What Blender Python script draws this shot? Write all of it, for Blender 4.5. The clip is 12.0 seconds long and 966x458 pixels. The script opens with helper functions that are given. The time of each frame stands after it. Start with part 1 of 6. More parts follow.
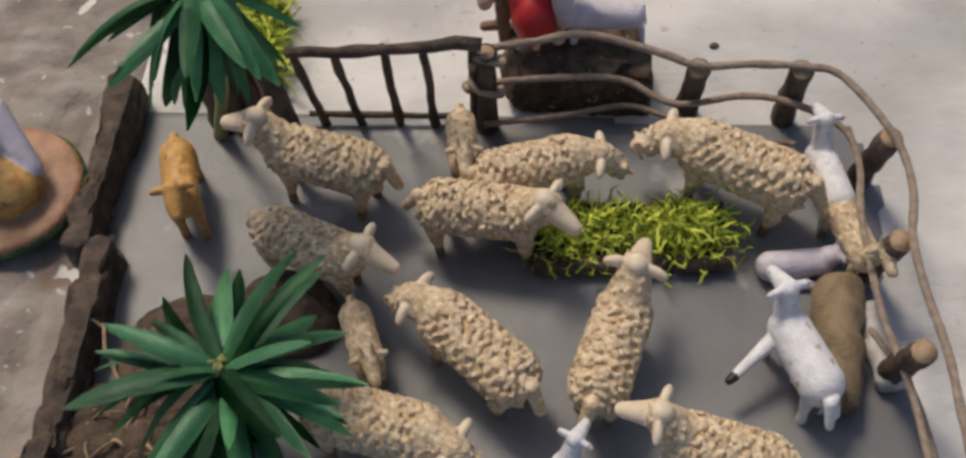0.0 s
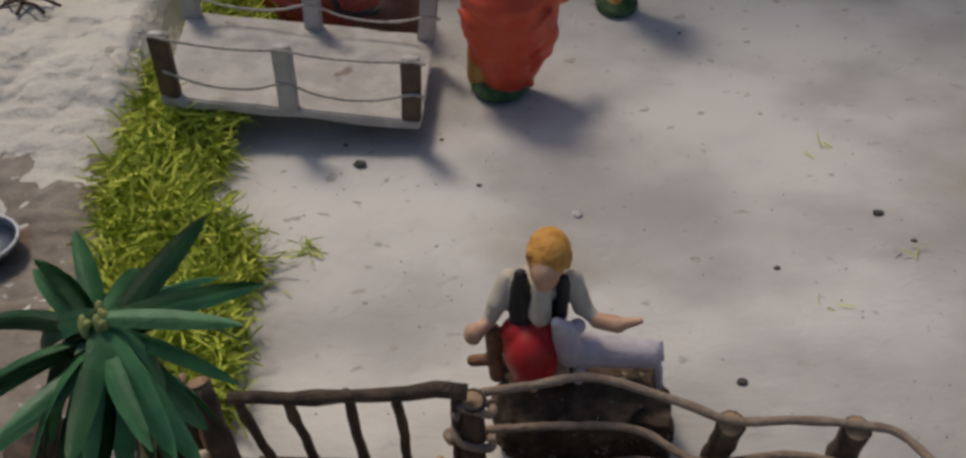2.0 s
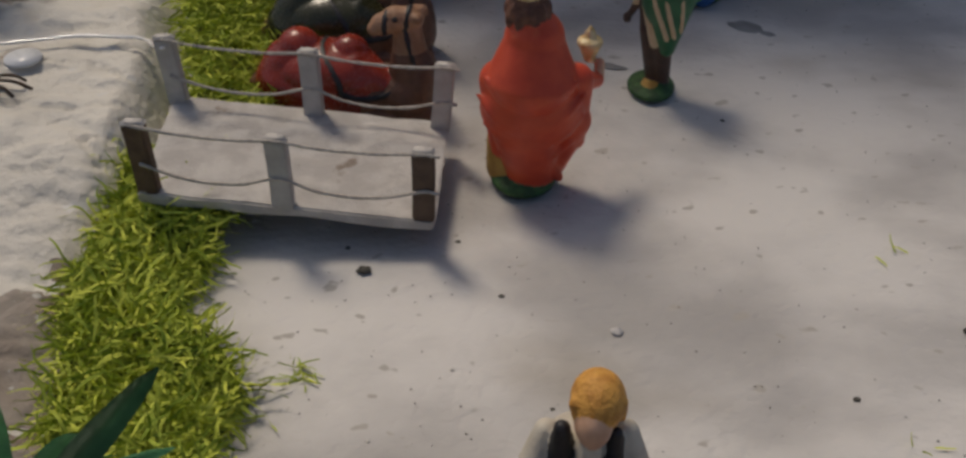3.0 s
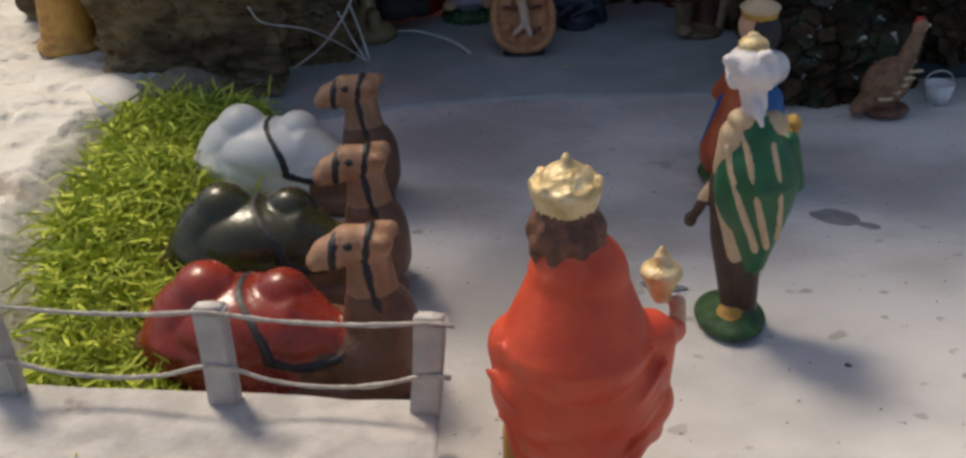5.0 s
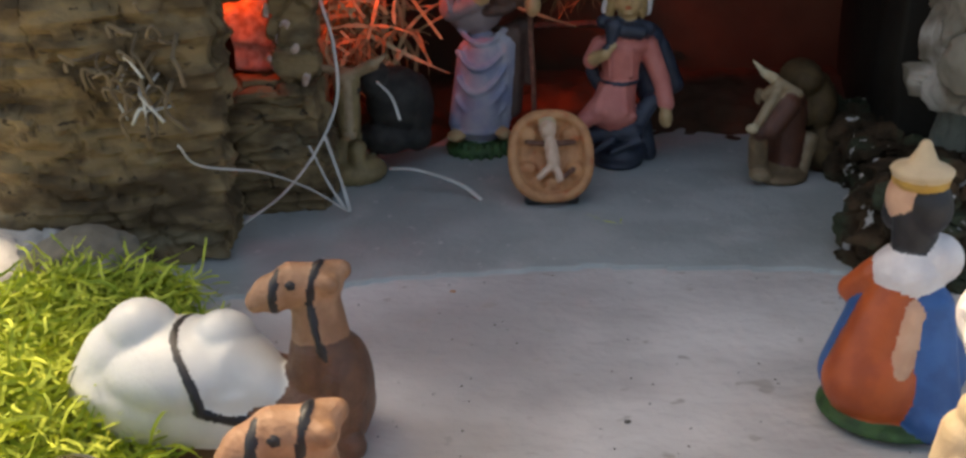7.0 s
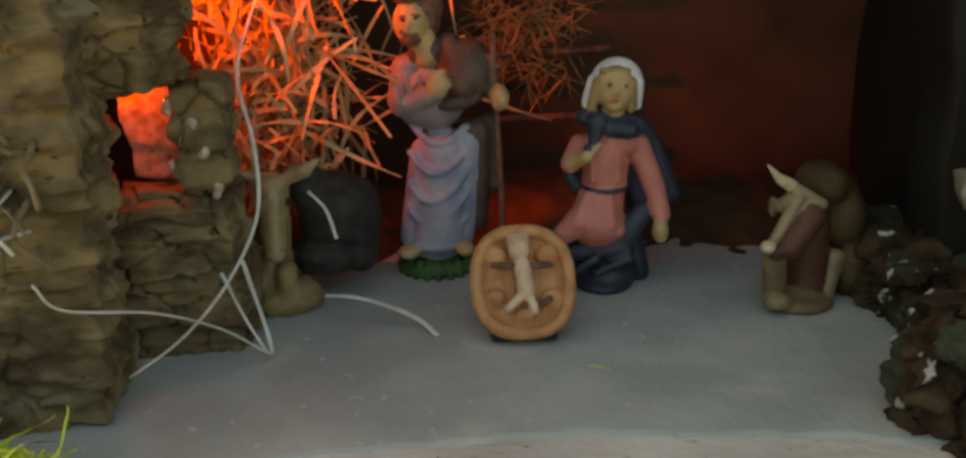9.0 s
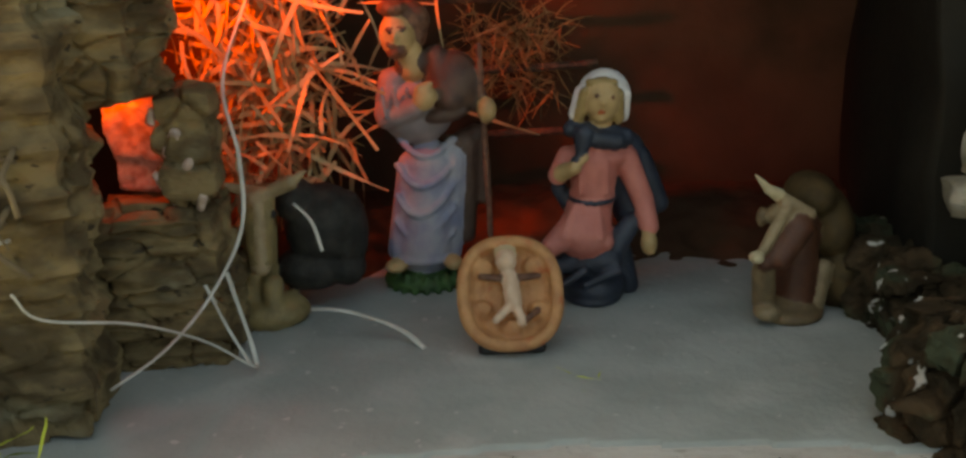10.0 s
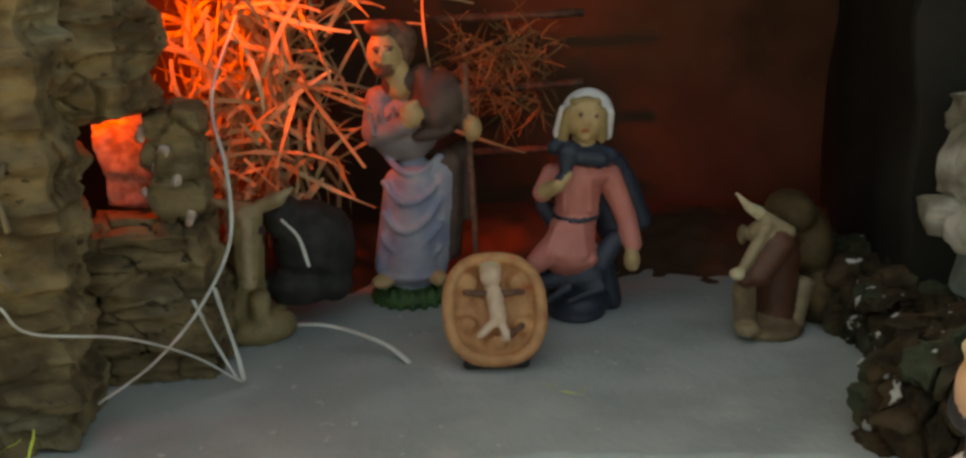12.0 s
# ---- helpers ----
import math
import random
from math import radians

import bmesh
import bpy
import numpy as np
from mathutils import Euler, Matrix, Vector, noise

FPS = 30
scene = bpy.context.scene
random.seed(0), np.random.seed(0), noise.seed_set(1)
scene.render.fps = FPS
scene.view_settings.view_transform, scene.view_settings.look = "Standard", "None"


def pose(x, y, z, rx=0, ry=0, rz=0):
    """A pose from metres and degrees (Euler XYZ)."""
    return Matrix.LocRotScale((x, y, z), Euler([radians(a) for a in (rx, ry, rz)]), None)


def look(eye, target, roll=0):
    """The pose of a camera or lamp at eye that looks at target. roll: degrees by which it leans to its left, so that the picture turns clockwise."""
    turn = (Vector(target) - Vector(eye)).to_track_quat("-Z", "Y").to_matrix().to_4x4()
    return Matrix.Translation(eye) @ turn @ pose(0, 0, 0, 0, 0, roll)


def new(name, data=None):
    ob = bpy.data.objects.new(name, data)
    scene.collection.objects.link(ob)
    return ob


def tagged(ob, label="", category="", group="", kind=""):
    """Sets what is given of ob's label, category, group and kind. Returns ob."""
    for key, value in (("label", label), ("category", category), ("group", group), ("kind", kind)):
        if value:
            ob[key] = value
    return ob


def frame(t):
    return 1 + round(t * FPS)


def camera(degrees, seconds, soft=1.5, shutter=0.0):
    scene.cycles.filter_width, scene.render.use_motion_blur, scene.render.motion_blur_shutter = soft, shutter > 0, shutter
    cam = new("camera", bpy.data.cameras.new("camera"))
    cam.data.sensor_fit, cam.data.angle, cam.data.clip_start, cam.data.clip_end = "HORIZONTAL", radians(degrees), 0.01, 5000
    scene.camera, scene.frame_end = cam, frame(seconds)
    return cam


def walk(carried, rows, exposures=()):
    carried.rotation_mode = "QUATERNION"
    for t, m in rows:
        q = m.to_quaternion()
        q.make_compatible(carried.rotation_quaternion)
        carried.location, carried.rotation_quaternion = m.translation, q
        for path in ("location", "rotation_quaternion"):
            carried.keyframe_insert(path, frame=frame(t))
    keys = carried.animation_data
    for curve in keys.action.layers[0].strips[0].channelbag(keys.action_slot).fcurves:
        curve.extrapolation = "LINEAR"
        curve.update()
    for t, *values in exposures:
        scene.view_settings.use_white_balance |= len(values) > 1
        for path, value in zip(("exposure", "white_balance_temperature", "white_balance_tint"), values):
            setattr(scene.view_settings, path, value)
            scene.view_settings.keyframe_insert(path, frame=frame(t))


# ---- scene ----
cam = camera(50.5, 12.0, soft=2.8)
PATH = [
    (0, (0.0577, 0.0787, 0.3473), (0.0533, 0.1550, 0.2300), -1.90),
    (0.5, (0.0595, 0.0873, 0.3436), (0.0554, 0.1678, 0.2291), -1.40),
    (1, (0.0601, 0.0993, 0.3373), (0.0568, 0.1871, 0.2283), -0.40),
    (1.5, (0.0602, 0.1226, 0.3267), (0.0564, 0.2180, 0.2242), -0.20),
    (2, (0.0583, 0.1494, 0.3140), (0.0535, 0.2522, 0.2191), -0.20),
    (2.5, (0.0523, 0.1744, 0.2990), (0.0470, 0.2794, 0.2066), -0.10),
    (3, (0.0488, 0.2086, 0.2817), (0.0428, 0.3182, 0.1948), -0.30),
    (3.5, (0.0426, 0.2507, 0.2701), (0.0372, 0.3676, 0.1933), 0.00),
    (3.7, (0.0412, 0.2678, 0.2647), (0.0357, 0.3863, 0.1904), -0.10),
    (5.3, (0.0295, 0.3967, 0.2059), (0.0275, 0.5200, 0.1396), -2.50),
    (5.5, (0.0296, 0.4086, 0.2031), (0.0279, 0.5326, 0.1383), -2.20),
    (6, (0.0302, 0.4458, 0.1984), (0.0275, 0.5716, 0.1371), -1.90),
    (6.5, (0.0235, 0.4838, 0.1919), (0.0206, 0.6107, 0.1327), -1.50),
    (7, (0.0263, 0.5323, 0.1840), (0.0232, 0.6606, 0.1279), -1.60),
    (7.5, (0.0294, 0.5735, 0.1818), (0.0266, 0.7034, 0.1296), -1.50),
    (7.7, (0.0296, 0.5890, 0.1799), (0.0272, 0.7195, 0.1293), -1.40),
    (9.5, (0.0319, 0.6258, 0.1669), (0.0443, 1.5734, -0.1523), -1.34),
    (10, (0.0337, 0.6255, 0.1638), (0.0461, 1.5777, -0.1417), -1.43),
    (10.5, (0.0335, 0.6247, 0.1660), (0.0524, 1.5756, -0.1428), -1.06),
    (11, (0.0358, 0.6217, 0.1615), (0.0578, 1.5763, -0.1358), -0.80),
    (11.5, (0.0362, 0.6200, 0.1615), (0.0577, 1.5763, -0.1302), -0.83),
    (12, (0.0351, 0.6201, 0.1648), (0.0588, 1.5771, -0.1240), -1.05),
]
walk(cam, [(t, look(eye, target, roll)) for t, eye, target, roll in PATH],
     [(0, -0.05, 6450, 8), (1.2, -0.3, 6400, 8), (2.0, -0.64, 6450, 8), (3.0, -0.66, 6650, 8), (3.6, -0.38, 6600, 8), (5.5, 0.45, 6900, 7), (6.0, 0.78, 7200, 9), (7.0, 1.42, 8400, 7), (7.7, 1.74, 11000, 2), (9.5, 1.68, 12600, -4), (12, 1.64, 12600, -4)])

# ---- light ----
SUN_WAY = Vector((0.38, -0.50, -1.0)).normalized()
world = bpy.data.worlds.new("world")
scene.world = world
world.use_nodes = True
wn = world.node_tree.nodes
sky = wn.new("ShaderNodeTexSky")
sky.sky_type = "NISHITA"
sky.sun_disc = False
sky.air_density, sky.dust_density = 0.7, 2.5
sky.sun_elevation = math.asin(-SUN_WAY.z)
sky.sun_rotation = math.atan2(-SUN_WAY.x, -SUN_WAY.y)
world.node_tree.links.new(sky.outputs[0], wn["Background"].inputs[0])
wn["Background"].inputs[1].default_value = 0.122
sun_data = bpy.data.lights.new("sun", "SUN")
sun_data.energy, sun_data.angle, sun_data.color = 2.25, radians(14), (1.0, 0.86, 0.70)
sun = new("sun", sun_data)
sun.matrix_world = look((0, 0, 0), SUN_WAY)


def bulb(name, place, watts, colour, radius):
    data = bpy.data.lights.new(name, "POINT")
    data.energy, data.color, data.shadow_soft_size = watts, colour, radius
    ob = new(name, data)
    ob.location = place
    return ob


spot_data = bpy.data.lights.new("grotto_bulb", "SPOT")
spot_data.energy, spot_data.color, spot_data.shadow_soft_size = 1.4, (1.0, 0.085, 0.014), 0.008
spot_data.spot_size, spot_data.spot_blend = radians(80), 1.0
new("grotto_bulb", spot_data).matrix_world = look((-0.104, 1.005, 0.200), (-0.042, 1.110, 0.128))
bulb("grotto_bulb_behind_bark", (-0.100, 0.996, 0.100), 0.012, (1.0, 0.085, 0.014), 0.005)


# ---- materials ----
def material(name, a, b, scale=80.0, rough=0.7, bump=0.15, grain=600.0, metal=0.0, stain=None, stain_scale=12.0,
             stretch=(1, 1, 1), coat=0.0, vary=0.0, spots=None, depth=0.0008, spots_from=0.66, stain_from=0.52, stain_to=0.68):
    """Two tones mixed by noise, an optional third as stains, and a fine relief."""
    m = bpy.data.materials.new(name)
    m.use_nodes = True
    n, l = m.node_tree.nodes, m.node_tree.links
    p = n["Principled BSDF"]
    p.inputs["Roughness"].default_value, p.inputs["Metallic"].default_value = rough, metal
    p.inputs["Coat Weight"].default_value = coat
    co = n.new("ShaderNodeTexCoord")
    mp = n.new("ShaderNodeMapping")
    mp.inputs["Scale"].default_value = stretch
    l.new(co.outputs["Object"], mp.inputs["Vector"])

    def noise_of(s, detail=4.0):
        t = n.new("ShaderNodeTexNoise")
        t.inputs["Scale"].default_value, t.inputs["Detail"].default_value = s, detail
        l.new(mp.outputs[0], t.inputs["Vector"])
        return t

    def ramp(src, lo, hi):
        r = n.new("ShaderNodeMapRange")
        r.inputs["From Min"].default_value, r.inputs["From Max"].default_value = lo, hi
        r.interpolation_type = "SMOOTHSTEP"
        l.new(src, r.inputs["Value"])
        return r.outputs[0]

    def mix(fac, one, two):
        x = n.new("ShaderNodeMix")
        x.data_type = "RGBA"
        l.new(fac, x.inputs[0])
        for socket, value in ((x.inputs[6], one), (x.inputs[7], two)):
            if isinstance(value, tuple):
                socket.default_value = (*value, 1)
            else:
                l.new(value, socket)
        return x.outputs[2]

    colour = mix(ramp(noise_of(scale).outputs[0], 0.35, 0.65), a, b)
    if stain:
        colour = mix(ramp(noise_of(stain_scale, 5.0).outputs[0], stain_from, stain_to), colour, stain)
    if spots:
        colour = mix(ramp(noise_of(grain * 0.4, 2.0).outputs[0], spots_from, spots_from + 0.06), colour, spots)
    if vary:
        info = n.new("ShaderNodeObjectInfo")
        hsv = n.new("ShaderNodeHueSaturation")
        l.new(colour, hsv.inputs["Color"])
        r = n.new("ShaderNodeMapRange")
        r.inputs["To Min"].default_value, r.inputs["To Max"].default_value = 1 - vary, 1 + vary
        l.new(info.outputs["Random"], r.inputs["Value"])
        l.new(r.outputs[0], hsv.inputs["Value"])
        colour = hsv.outputs[0]
    l.new(colour, p.inputs["Base Color"])
    g = noise_of(grain, 6.0)
    rr = n.new("ShaderNodeMapRange")
    rr.inputs["To Min"].default_value, rr.inputs["To Max"].default_value = max(0.03, rough - 0.12), min(1, rough + 0.12)
    l.new(g.outputs[0], rr.inputs["Value"])
    l.new(rr.outputs[0], p.inputs["Roughness"])
    both = n.new("ShaderNodeMath")
    both.operation = "MULTIPLY_ADD"
    both.inputs[1].default_value = 2.2
    l.new(noise_of(grain * 0.16, 3.0).outputs[0], both.inputs[0])
    l.new(g.outputs[0], both.inputs[2])
    bp = n.new("ShaderNodeBump")
    bp.inputs["Strength"].default_value, bp.inputs["Distance"].default_value = min(1.0, bump * 2), depth
    l.new(both.outputs[0], bp.inputs["Height"])
    l.new(bp.outputs[0], p.inputs["Normal"])
    return m


def island_material(name, a, b, rough=0.6, sheen=0.0):
    """One tone for each loose blade, between a and b."""
    m = bpy.data.materials.new(name)
    m.use_nodes = True
    n, l = m.node_tree.nodes, m.node_tree.links
    p = n["Principled BSDF"]
    p.inputs["Roughness"].default_value = rough
    geo = n.new("ShaderNodeNewGeometry")
    x = n.new("ShaderNodeMix")
    x.data_type = "RGBA"
    x.inputs[6].default_value, x.inputs[7].default_value = (*a, 1), (*b, 1)
    l.new(geo.outputs["Random Per Island"], x.inputs[0])
    l.new(x.outputs[2], p.inputs["Base Color"])
    return m


M = dict(
    ground=material("painted_plaster", (0.69, 0.66, 0.62), (0.41, 0.39, 0.37), 11, 0.6, 0.4, 260, depth=0.0012, stretch=(0.75, 1, 1), stain=(0.36, 0.315, 0.255), stain_scale=6, spots=(0.42, 0.39, 0.35), stain_from=0.52, stain_to=0.72),
    pen=material("slate_grey_pen", (0.20, 0.197, 0.195), (0.145, 0.143, 0.146), 18, 0.5, 0.12, 500, stain=(0.34, 0.335, 0.33), stain_scale=22, stain_from=0.6, stain_to=0.68),
    bank=material("crumpled_paper_bank", (0.72, 0.68, 0.60), (0.58, 0.545, 0.48), 12, 0.6, 0.45, 260, stain=(0.27, 0.21, 0.16), stain_scale=17, stain_from=0.58, stain_to=0.68, spots=(0.66, 0.64, 0.6), depth=0.0016),
    cork=material("cork_bark", (0.25, 0.18, 0.095), (0.095, 0.066, 0.037), 46, 0.9, 0.7, 300, stain=(0.30, 0.255, 0.165), stain_scale=26, stretch=(1, 1, 1.9), stain_from=0.58, stain_to=0.75, spots=(0.06, 0.045, 0.03)),
    pale_rock=material("pale_rock", (0.25, 0.22, 0.165), (0.14, 0.12, 0.085), 30, 0.9, 0.5, 300, stain=(0.5, 0.47, 0.41), stain_scale=25),
    dark_rock=material("dark_mossy_rock", (0.030, 0.022, 0.013), (0.080, 0.050, 0.028), 85, 0.9, 0.7, 330, stain=(0.05, 0.06, 0.036), stain_scale=38, spots=(0.5, 0.48, 0.45), depth=0.0016, stain_from=0.48, stain_to=0.6, spots_from=0.65),
    grotto=material("grotto_wall_paint", (0.105, 0.052, 0.030), (0.055, 0.029, 0.018), 10, 0.85, 0.3, 200, stain=(0.03, 0.024, 0.014), stain_scale=8),
    bark=material("twig_bark", (0.11, 0.075, 0.05), (0.05, 0.035, 0.025), 160, 0.8, 0.6, 700, stretch=(1, 1, 0.4)),
    cut=material("cut_wood", (0.42, 0.29, 0.17), (0.30, 0.19, 0.11), 200, 0.8, 0.3, 900),
    log=material("split_log", (0.26, 0.19, 0.11), (0.15, 0.105, 0.06), 120, 0.85, 0.5, 700, stretch=(1, 1, 0.15)),
    whitewood=material("whitewashed_wood", (0.56, 0.53, 0.49), (0.44, 0.41, 0.38), 90, 0.75, 0.35, 700, stain=(0.25, 0.2, 0.16), stain_scale=60, stain_from=0.64, stain_to=0.74),
    brownwood=material("bare_brown_wood", (0.13, 0.08, 0.05), (0.09, 0.055, 0.035), 150, 0.7, 0.3, 700),
    twine=material("jute_twine", (0.36, 0.28, 0.21), (0.27, 0.20, 0.15), 300, 0.95, 0.7, 1500),
    string=material("cotton_string", (0.62, 0.57, 0.5), (0.5, 0.45, 0.39), 400, 0.95, 0.5, 1800),
    ribbon=material("white_raffia", (0.66, 0.65, 0.6), (0.52, 0.5, 0.45), 90, 0.6, 0.2, 900),
    leaf=material("plastic_leaf", (0.085, 0.26, 0.105), (0.055, 0.19, 0.080), 60, 0.50, 0.15, 500, vary=0.35),
    stem=material("pale_stem", (0.30, 0.33, 0.10), (0.22, 0.24, 0.08), 120, 0.6, 0.2, 600),
    moss=island_material("dyed_moss", (0.22, 0.31, 0.02), (0.70, 0.74, 0.10), 0.8),
    moss_bed=material("moss_bed", (0.24, 0.29, 0.035), (0.12, 0.16, 0.02), 120, 0.9, 0.6, 500),
    # darker copy of the straw tones, for hay in the dim back
    hay=island_material("shaded_hay", (0.20, 0.12, 0.05), (0.34, 0.22, 0.10), 0.7),
    straw=island_material("straw", (0.34, 0.24, 0.11), (0.58, 0.46, 0.26), 0.6),
    wool=material("cream_wool_paint", (0.78, 0.62, 0.41), (0.56, 0.41, 0.25), 300, 0.75, 0.5, 900, stain=(0.46, 0.33, 0.19), stain_scale=480, stain_from=0.44, stain_to=0.68),
    face=material("pale_face_paint", (0.74, 0.61, 0.45), (0.66, 0.52, 0.36), 200, 0.55, 0.15, 700),
    hoof=material("brown_leg_paint", (0.27, 0.18, 0.10), (0.17, 0.11, 0.06), 200, 0.65, 0.25, 700),
    white=material("white_goat_paint", (0.76, 0.74, 0.74), (0.66, 0.63, 0.62), 260, 0.6, 0.3, 800, stain=(0.45, 0.37, 0.29), stain_scale=190, stain_from=0.62, stain_to=0.7),
    lilac=material("lilac_white_paint", (0.62, 0.57, 0.62), (0.53, 0.48, 0.52), 180, 0.6, 0.2, 700),
    orange=material("orange_tan_paint", (0.62, 0.35, 0.10), (0.46, 0.23, 0.055), 220, 0.55, 0.3, 700, stain=(0.22, 0.11, 0.04), stain_scale=200, stain_from=0.62, stain_to=0.7),
    red=material("vermilion_robe_paint", (0.68, 0.085, 0.03), (0.58, 0.06, 0.022), 90, 0.42, 0.1, 700, stain=(0.74, 0.2, 0.07), stain_scale=60, stain_from=0.62, stain_to=0.78),
    crimson=material("crimson_paint", (0.52, 0.02, 0.02), (0.42, 0.014, 0.016), 120, 0.5, 0.1, 700),
    redcloth=material("red_saddle_paint", (0.33, 0.045, 0.026), (0.22, 0.03, 0.018), 60, 0.26, 0.06, 500),
    greencloth=material("dark_green_saddle_paint", (0.062, 0.060, 0.026), (0.034, 0.036, 0.018), 60, 0.26, 0.06, 500),
    whitecloth=material("white_saddle_paint", (0.74, 0.74, 0.70), (0.66, 0.66, 0.63), 70, 0.4, 0.1, 500),
    camel=material("camel_brown_paint", (0.42, 0.23, 0.13), (0.29, 0.145, 0.075), 130, 0.55, 0.3, 700),
    camel_dark=material("camel_body_brown", (0.17, 0.075, 0.04), (0.11, 0.05, 0.027), 130, 0.45, 0.3, 700),
    black=material("black_paint", (0.022, 0.021, 0.024), (0.012, 0.012, 0.014), 160, 0.5, 0.15, 700),
    gold=material("gold_paint", (0.78, 0.63, 0.36), (0.56, 0.40, 0.18), 240, 0.5, 0.35, 800, metal=0.3, stain=(0.75, 0.66, 0.45), stain_scale=220, stain_from=0.6, stain_to=0.7),
    skin=material("skin_paint", (0.66, 0.40, 0.26), (0.58, 0.33, 0.21), 160, 0.5, 0.1, 700),
    tan_skin=material("yellowish_skin_paint", (0.50, 0.33, 0.16), (0.42, 0.27, 0.125), 160, 0.5, 0.1, 700),
    dark_skin=material("dark_brown_paint", (0.07, 0.035, 0.022), (0.045, 0.024, 0.016), 160, 0.45, 0.1, 700),
    hair=material("brown_hair_paint", (0.20, 0.085, 0.05), (0.11, 0.045, 0.028), 320, 0.6, 0.5, 900),
    blond=material("orange_blond_hair_paint", (0.72, 0.36, 0.07), (0.55, 0.24, 0.04), 300, 0.6, 0.4, 900),
    shirt=material("cream_shirt_paint", (0.62, 0.56, 0.45), (0.52, 0.46, 0.37), 120, 0.65, 0.2, 700),
    greenrobe=material("green_cape_paint", (0.018, 0.135, 0.050), (0.012, 0.10, 0.038), 90, 0.42, 0.1, 700),
    cream=material("cream_stripe_paint", (0.62, 0.47, 0.29), (0.54, 0.40, 0.24), 120, 0.55, 0.15, 700),
    turban=material("white_turban_paint", (0.78, 0.74, 0.72), (0.68, 0.63, 0.62), 140, 0.55, 0.25, 700),
    grass_base=material("green_base_paint", (0.045, 0.12, 0.03), (0.022, 0.065, 0.018), 200, 0.6, 0.4, 700),
    ochre=material("ochre_paint", (0.55, 0.33, 0.07), (0.42, 0.22, 0.05), 120, 0.55, 0.2, 700),
    blue=material("blue_cloak_paint", (0.03, 0.13, 0.36), (0.02, 0.09, 0.26), 120, 0.45, 0.1, 700),
    rust=material("rust_orange_paint", (0.50, 0.10, 0.025), (0.38, 0.07, 0.02), 120, 0.45, 0.1, 700),
    greyblue=material("grey_blue_robe_paint", (0.33, 0.33, 0.38), (0.20, 0.215, 0.32), 70, 0.6, 0.15, 700),
    lilac_grey=material("lilac_grey_sleeve_paint", (0.29, 0.24, 0.25), (0.21, 0.17, 0.18), 80, 0.6, 0.15, 700),
    ochre_dull=material("dull_ochre_collar_paint", (0.36, 0.24, 0.10), (0.28, 0.18, 0.07), 120, 0.55, 0.2, 700),
    ox_dark=material("ox_dark_back_paint", (0.115, 0.075, 0.035), (0.07, 0.045, 0.022), 110, 0.6, 0.25, 700),
    horn_dull=material("dull_hoof_paint", (0.36, 0.26, 0.15), (0.26, 0.18, 0.10), 160, 0.55, 0.2, 700),
    grotto_floor=material("grey_green_floor_paint", (0.40, 0.435, 0.42), (0.32, 0.355, 0.34), 22, 0.6, 0.25, 420, stain=(0.46, 0.48, 0.46), stain_scale=14, spots=(0.50, 0.51, 0.49), spots_from=0.68),
    # olive wall tone, lowered so the interior's shade is in the colour
    grotto_side=material("shaded_olive_wall_paint", (0.028, 0.024, 0.018), (0.016, 0.014, 0.011), 12, 0.85, 0.3, 200),
    mantle=material("brown_mantle_paint", (0.10, 0.055, 0.04), (0.065, 0.035, 0.028), 120, 0.6, 0.2, 700),
    pink=material("rose_pink_dress_paint", (0.62, 0.21, 0.17), (0.53, 0.16, 0.13), 90, 0.55, 0.15, 700),
    navy=material("navy_mantle_paint", (0.032, 0.042, 0.065), (0.02, 0.027, 0.042), 110, 0.5, 0.2, 700),
    manger=material("orange_brown_manger_paint", (0.58, 0.28, 0.12), (0.44, 0.19, 0.08), 160, 0.6, 0.3, 700, stain=(0.5, 0.13, 0.045), stain_scale=90, stain_from=0.58, stain_to=0.7),
    babyskin=material("peach_paint", (0.72, 0.50, 0.36), (0.62, 0.41, 0.28), 200, 0.5, 0.15, 800),
    ox=material("ox_tan_paint", (0.25, 0.165, 0.085), (0.16, 0.105, 0.055), 140, 0.6, 0.25, 700),
    ox_brown=material("ox_red_brown_paint", (0.13, 0.045, 0.022), (0.09, 0.03, 0.016), 140, 0.55, 0.2, 700),
    donkey=material("donkey_dark_grey_paint", (0.045, 0.042, 0.038), (0.026, 0.025, 0.023), 140, 0.6, 0.3, 700),
    olive=material("olive_tan_paint", (0.30, 0.22, 0.10), (0.20, 0.145, 0.065), 140, 0.6, 0.25, 700),
    horn=material("pale_horn_paint", (0.62, 0.52, 0.33), (0.5, 0.4, 0.24), 200, 0.5, 0.15, 700),
    earth=material("brown_earth", (0.12, 0.085, 0.06), (0.07, 0.05, 0.035), 200, 0.9, 0.6, 700, spots=(0.3, 0.27, 0.22)),
    dirt=material("crusted_dirt", (0.34, 0.295, 0.25), (0.24, 0.20, 0.165), 50, 0.9, 0.6, 400, stain=(0.22, 0.155, 0.115), stain_scale=26, spots=(0.5, 0.48, 0.44), stain_from=0.55, stain_to=0.66),
    pebble=material("dark_crumb", (0.06, 0.055, 0.045), (0.1, 0.09, 0.07), 300, 0.8, 0.4, 900),
    grit=material("pale_grit", (0.6, 0.58, 0.54), (0.5, 0.48, 0.44), 300, 0.8, 0.4, 900),
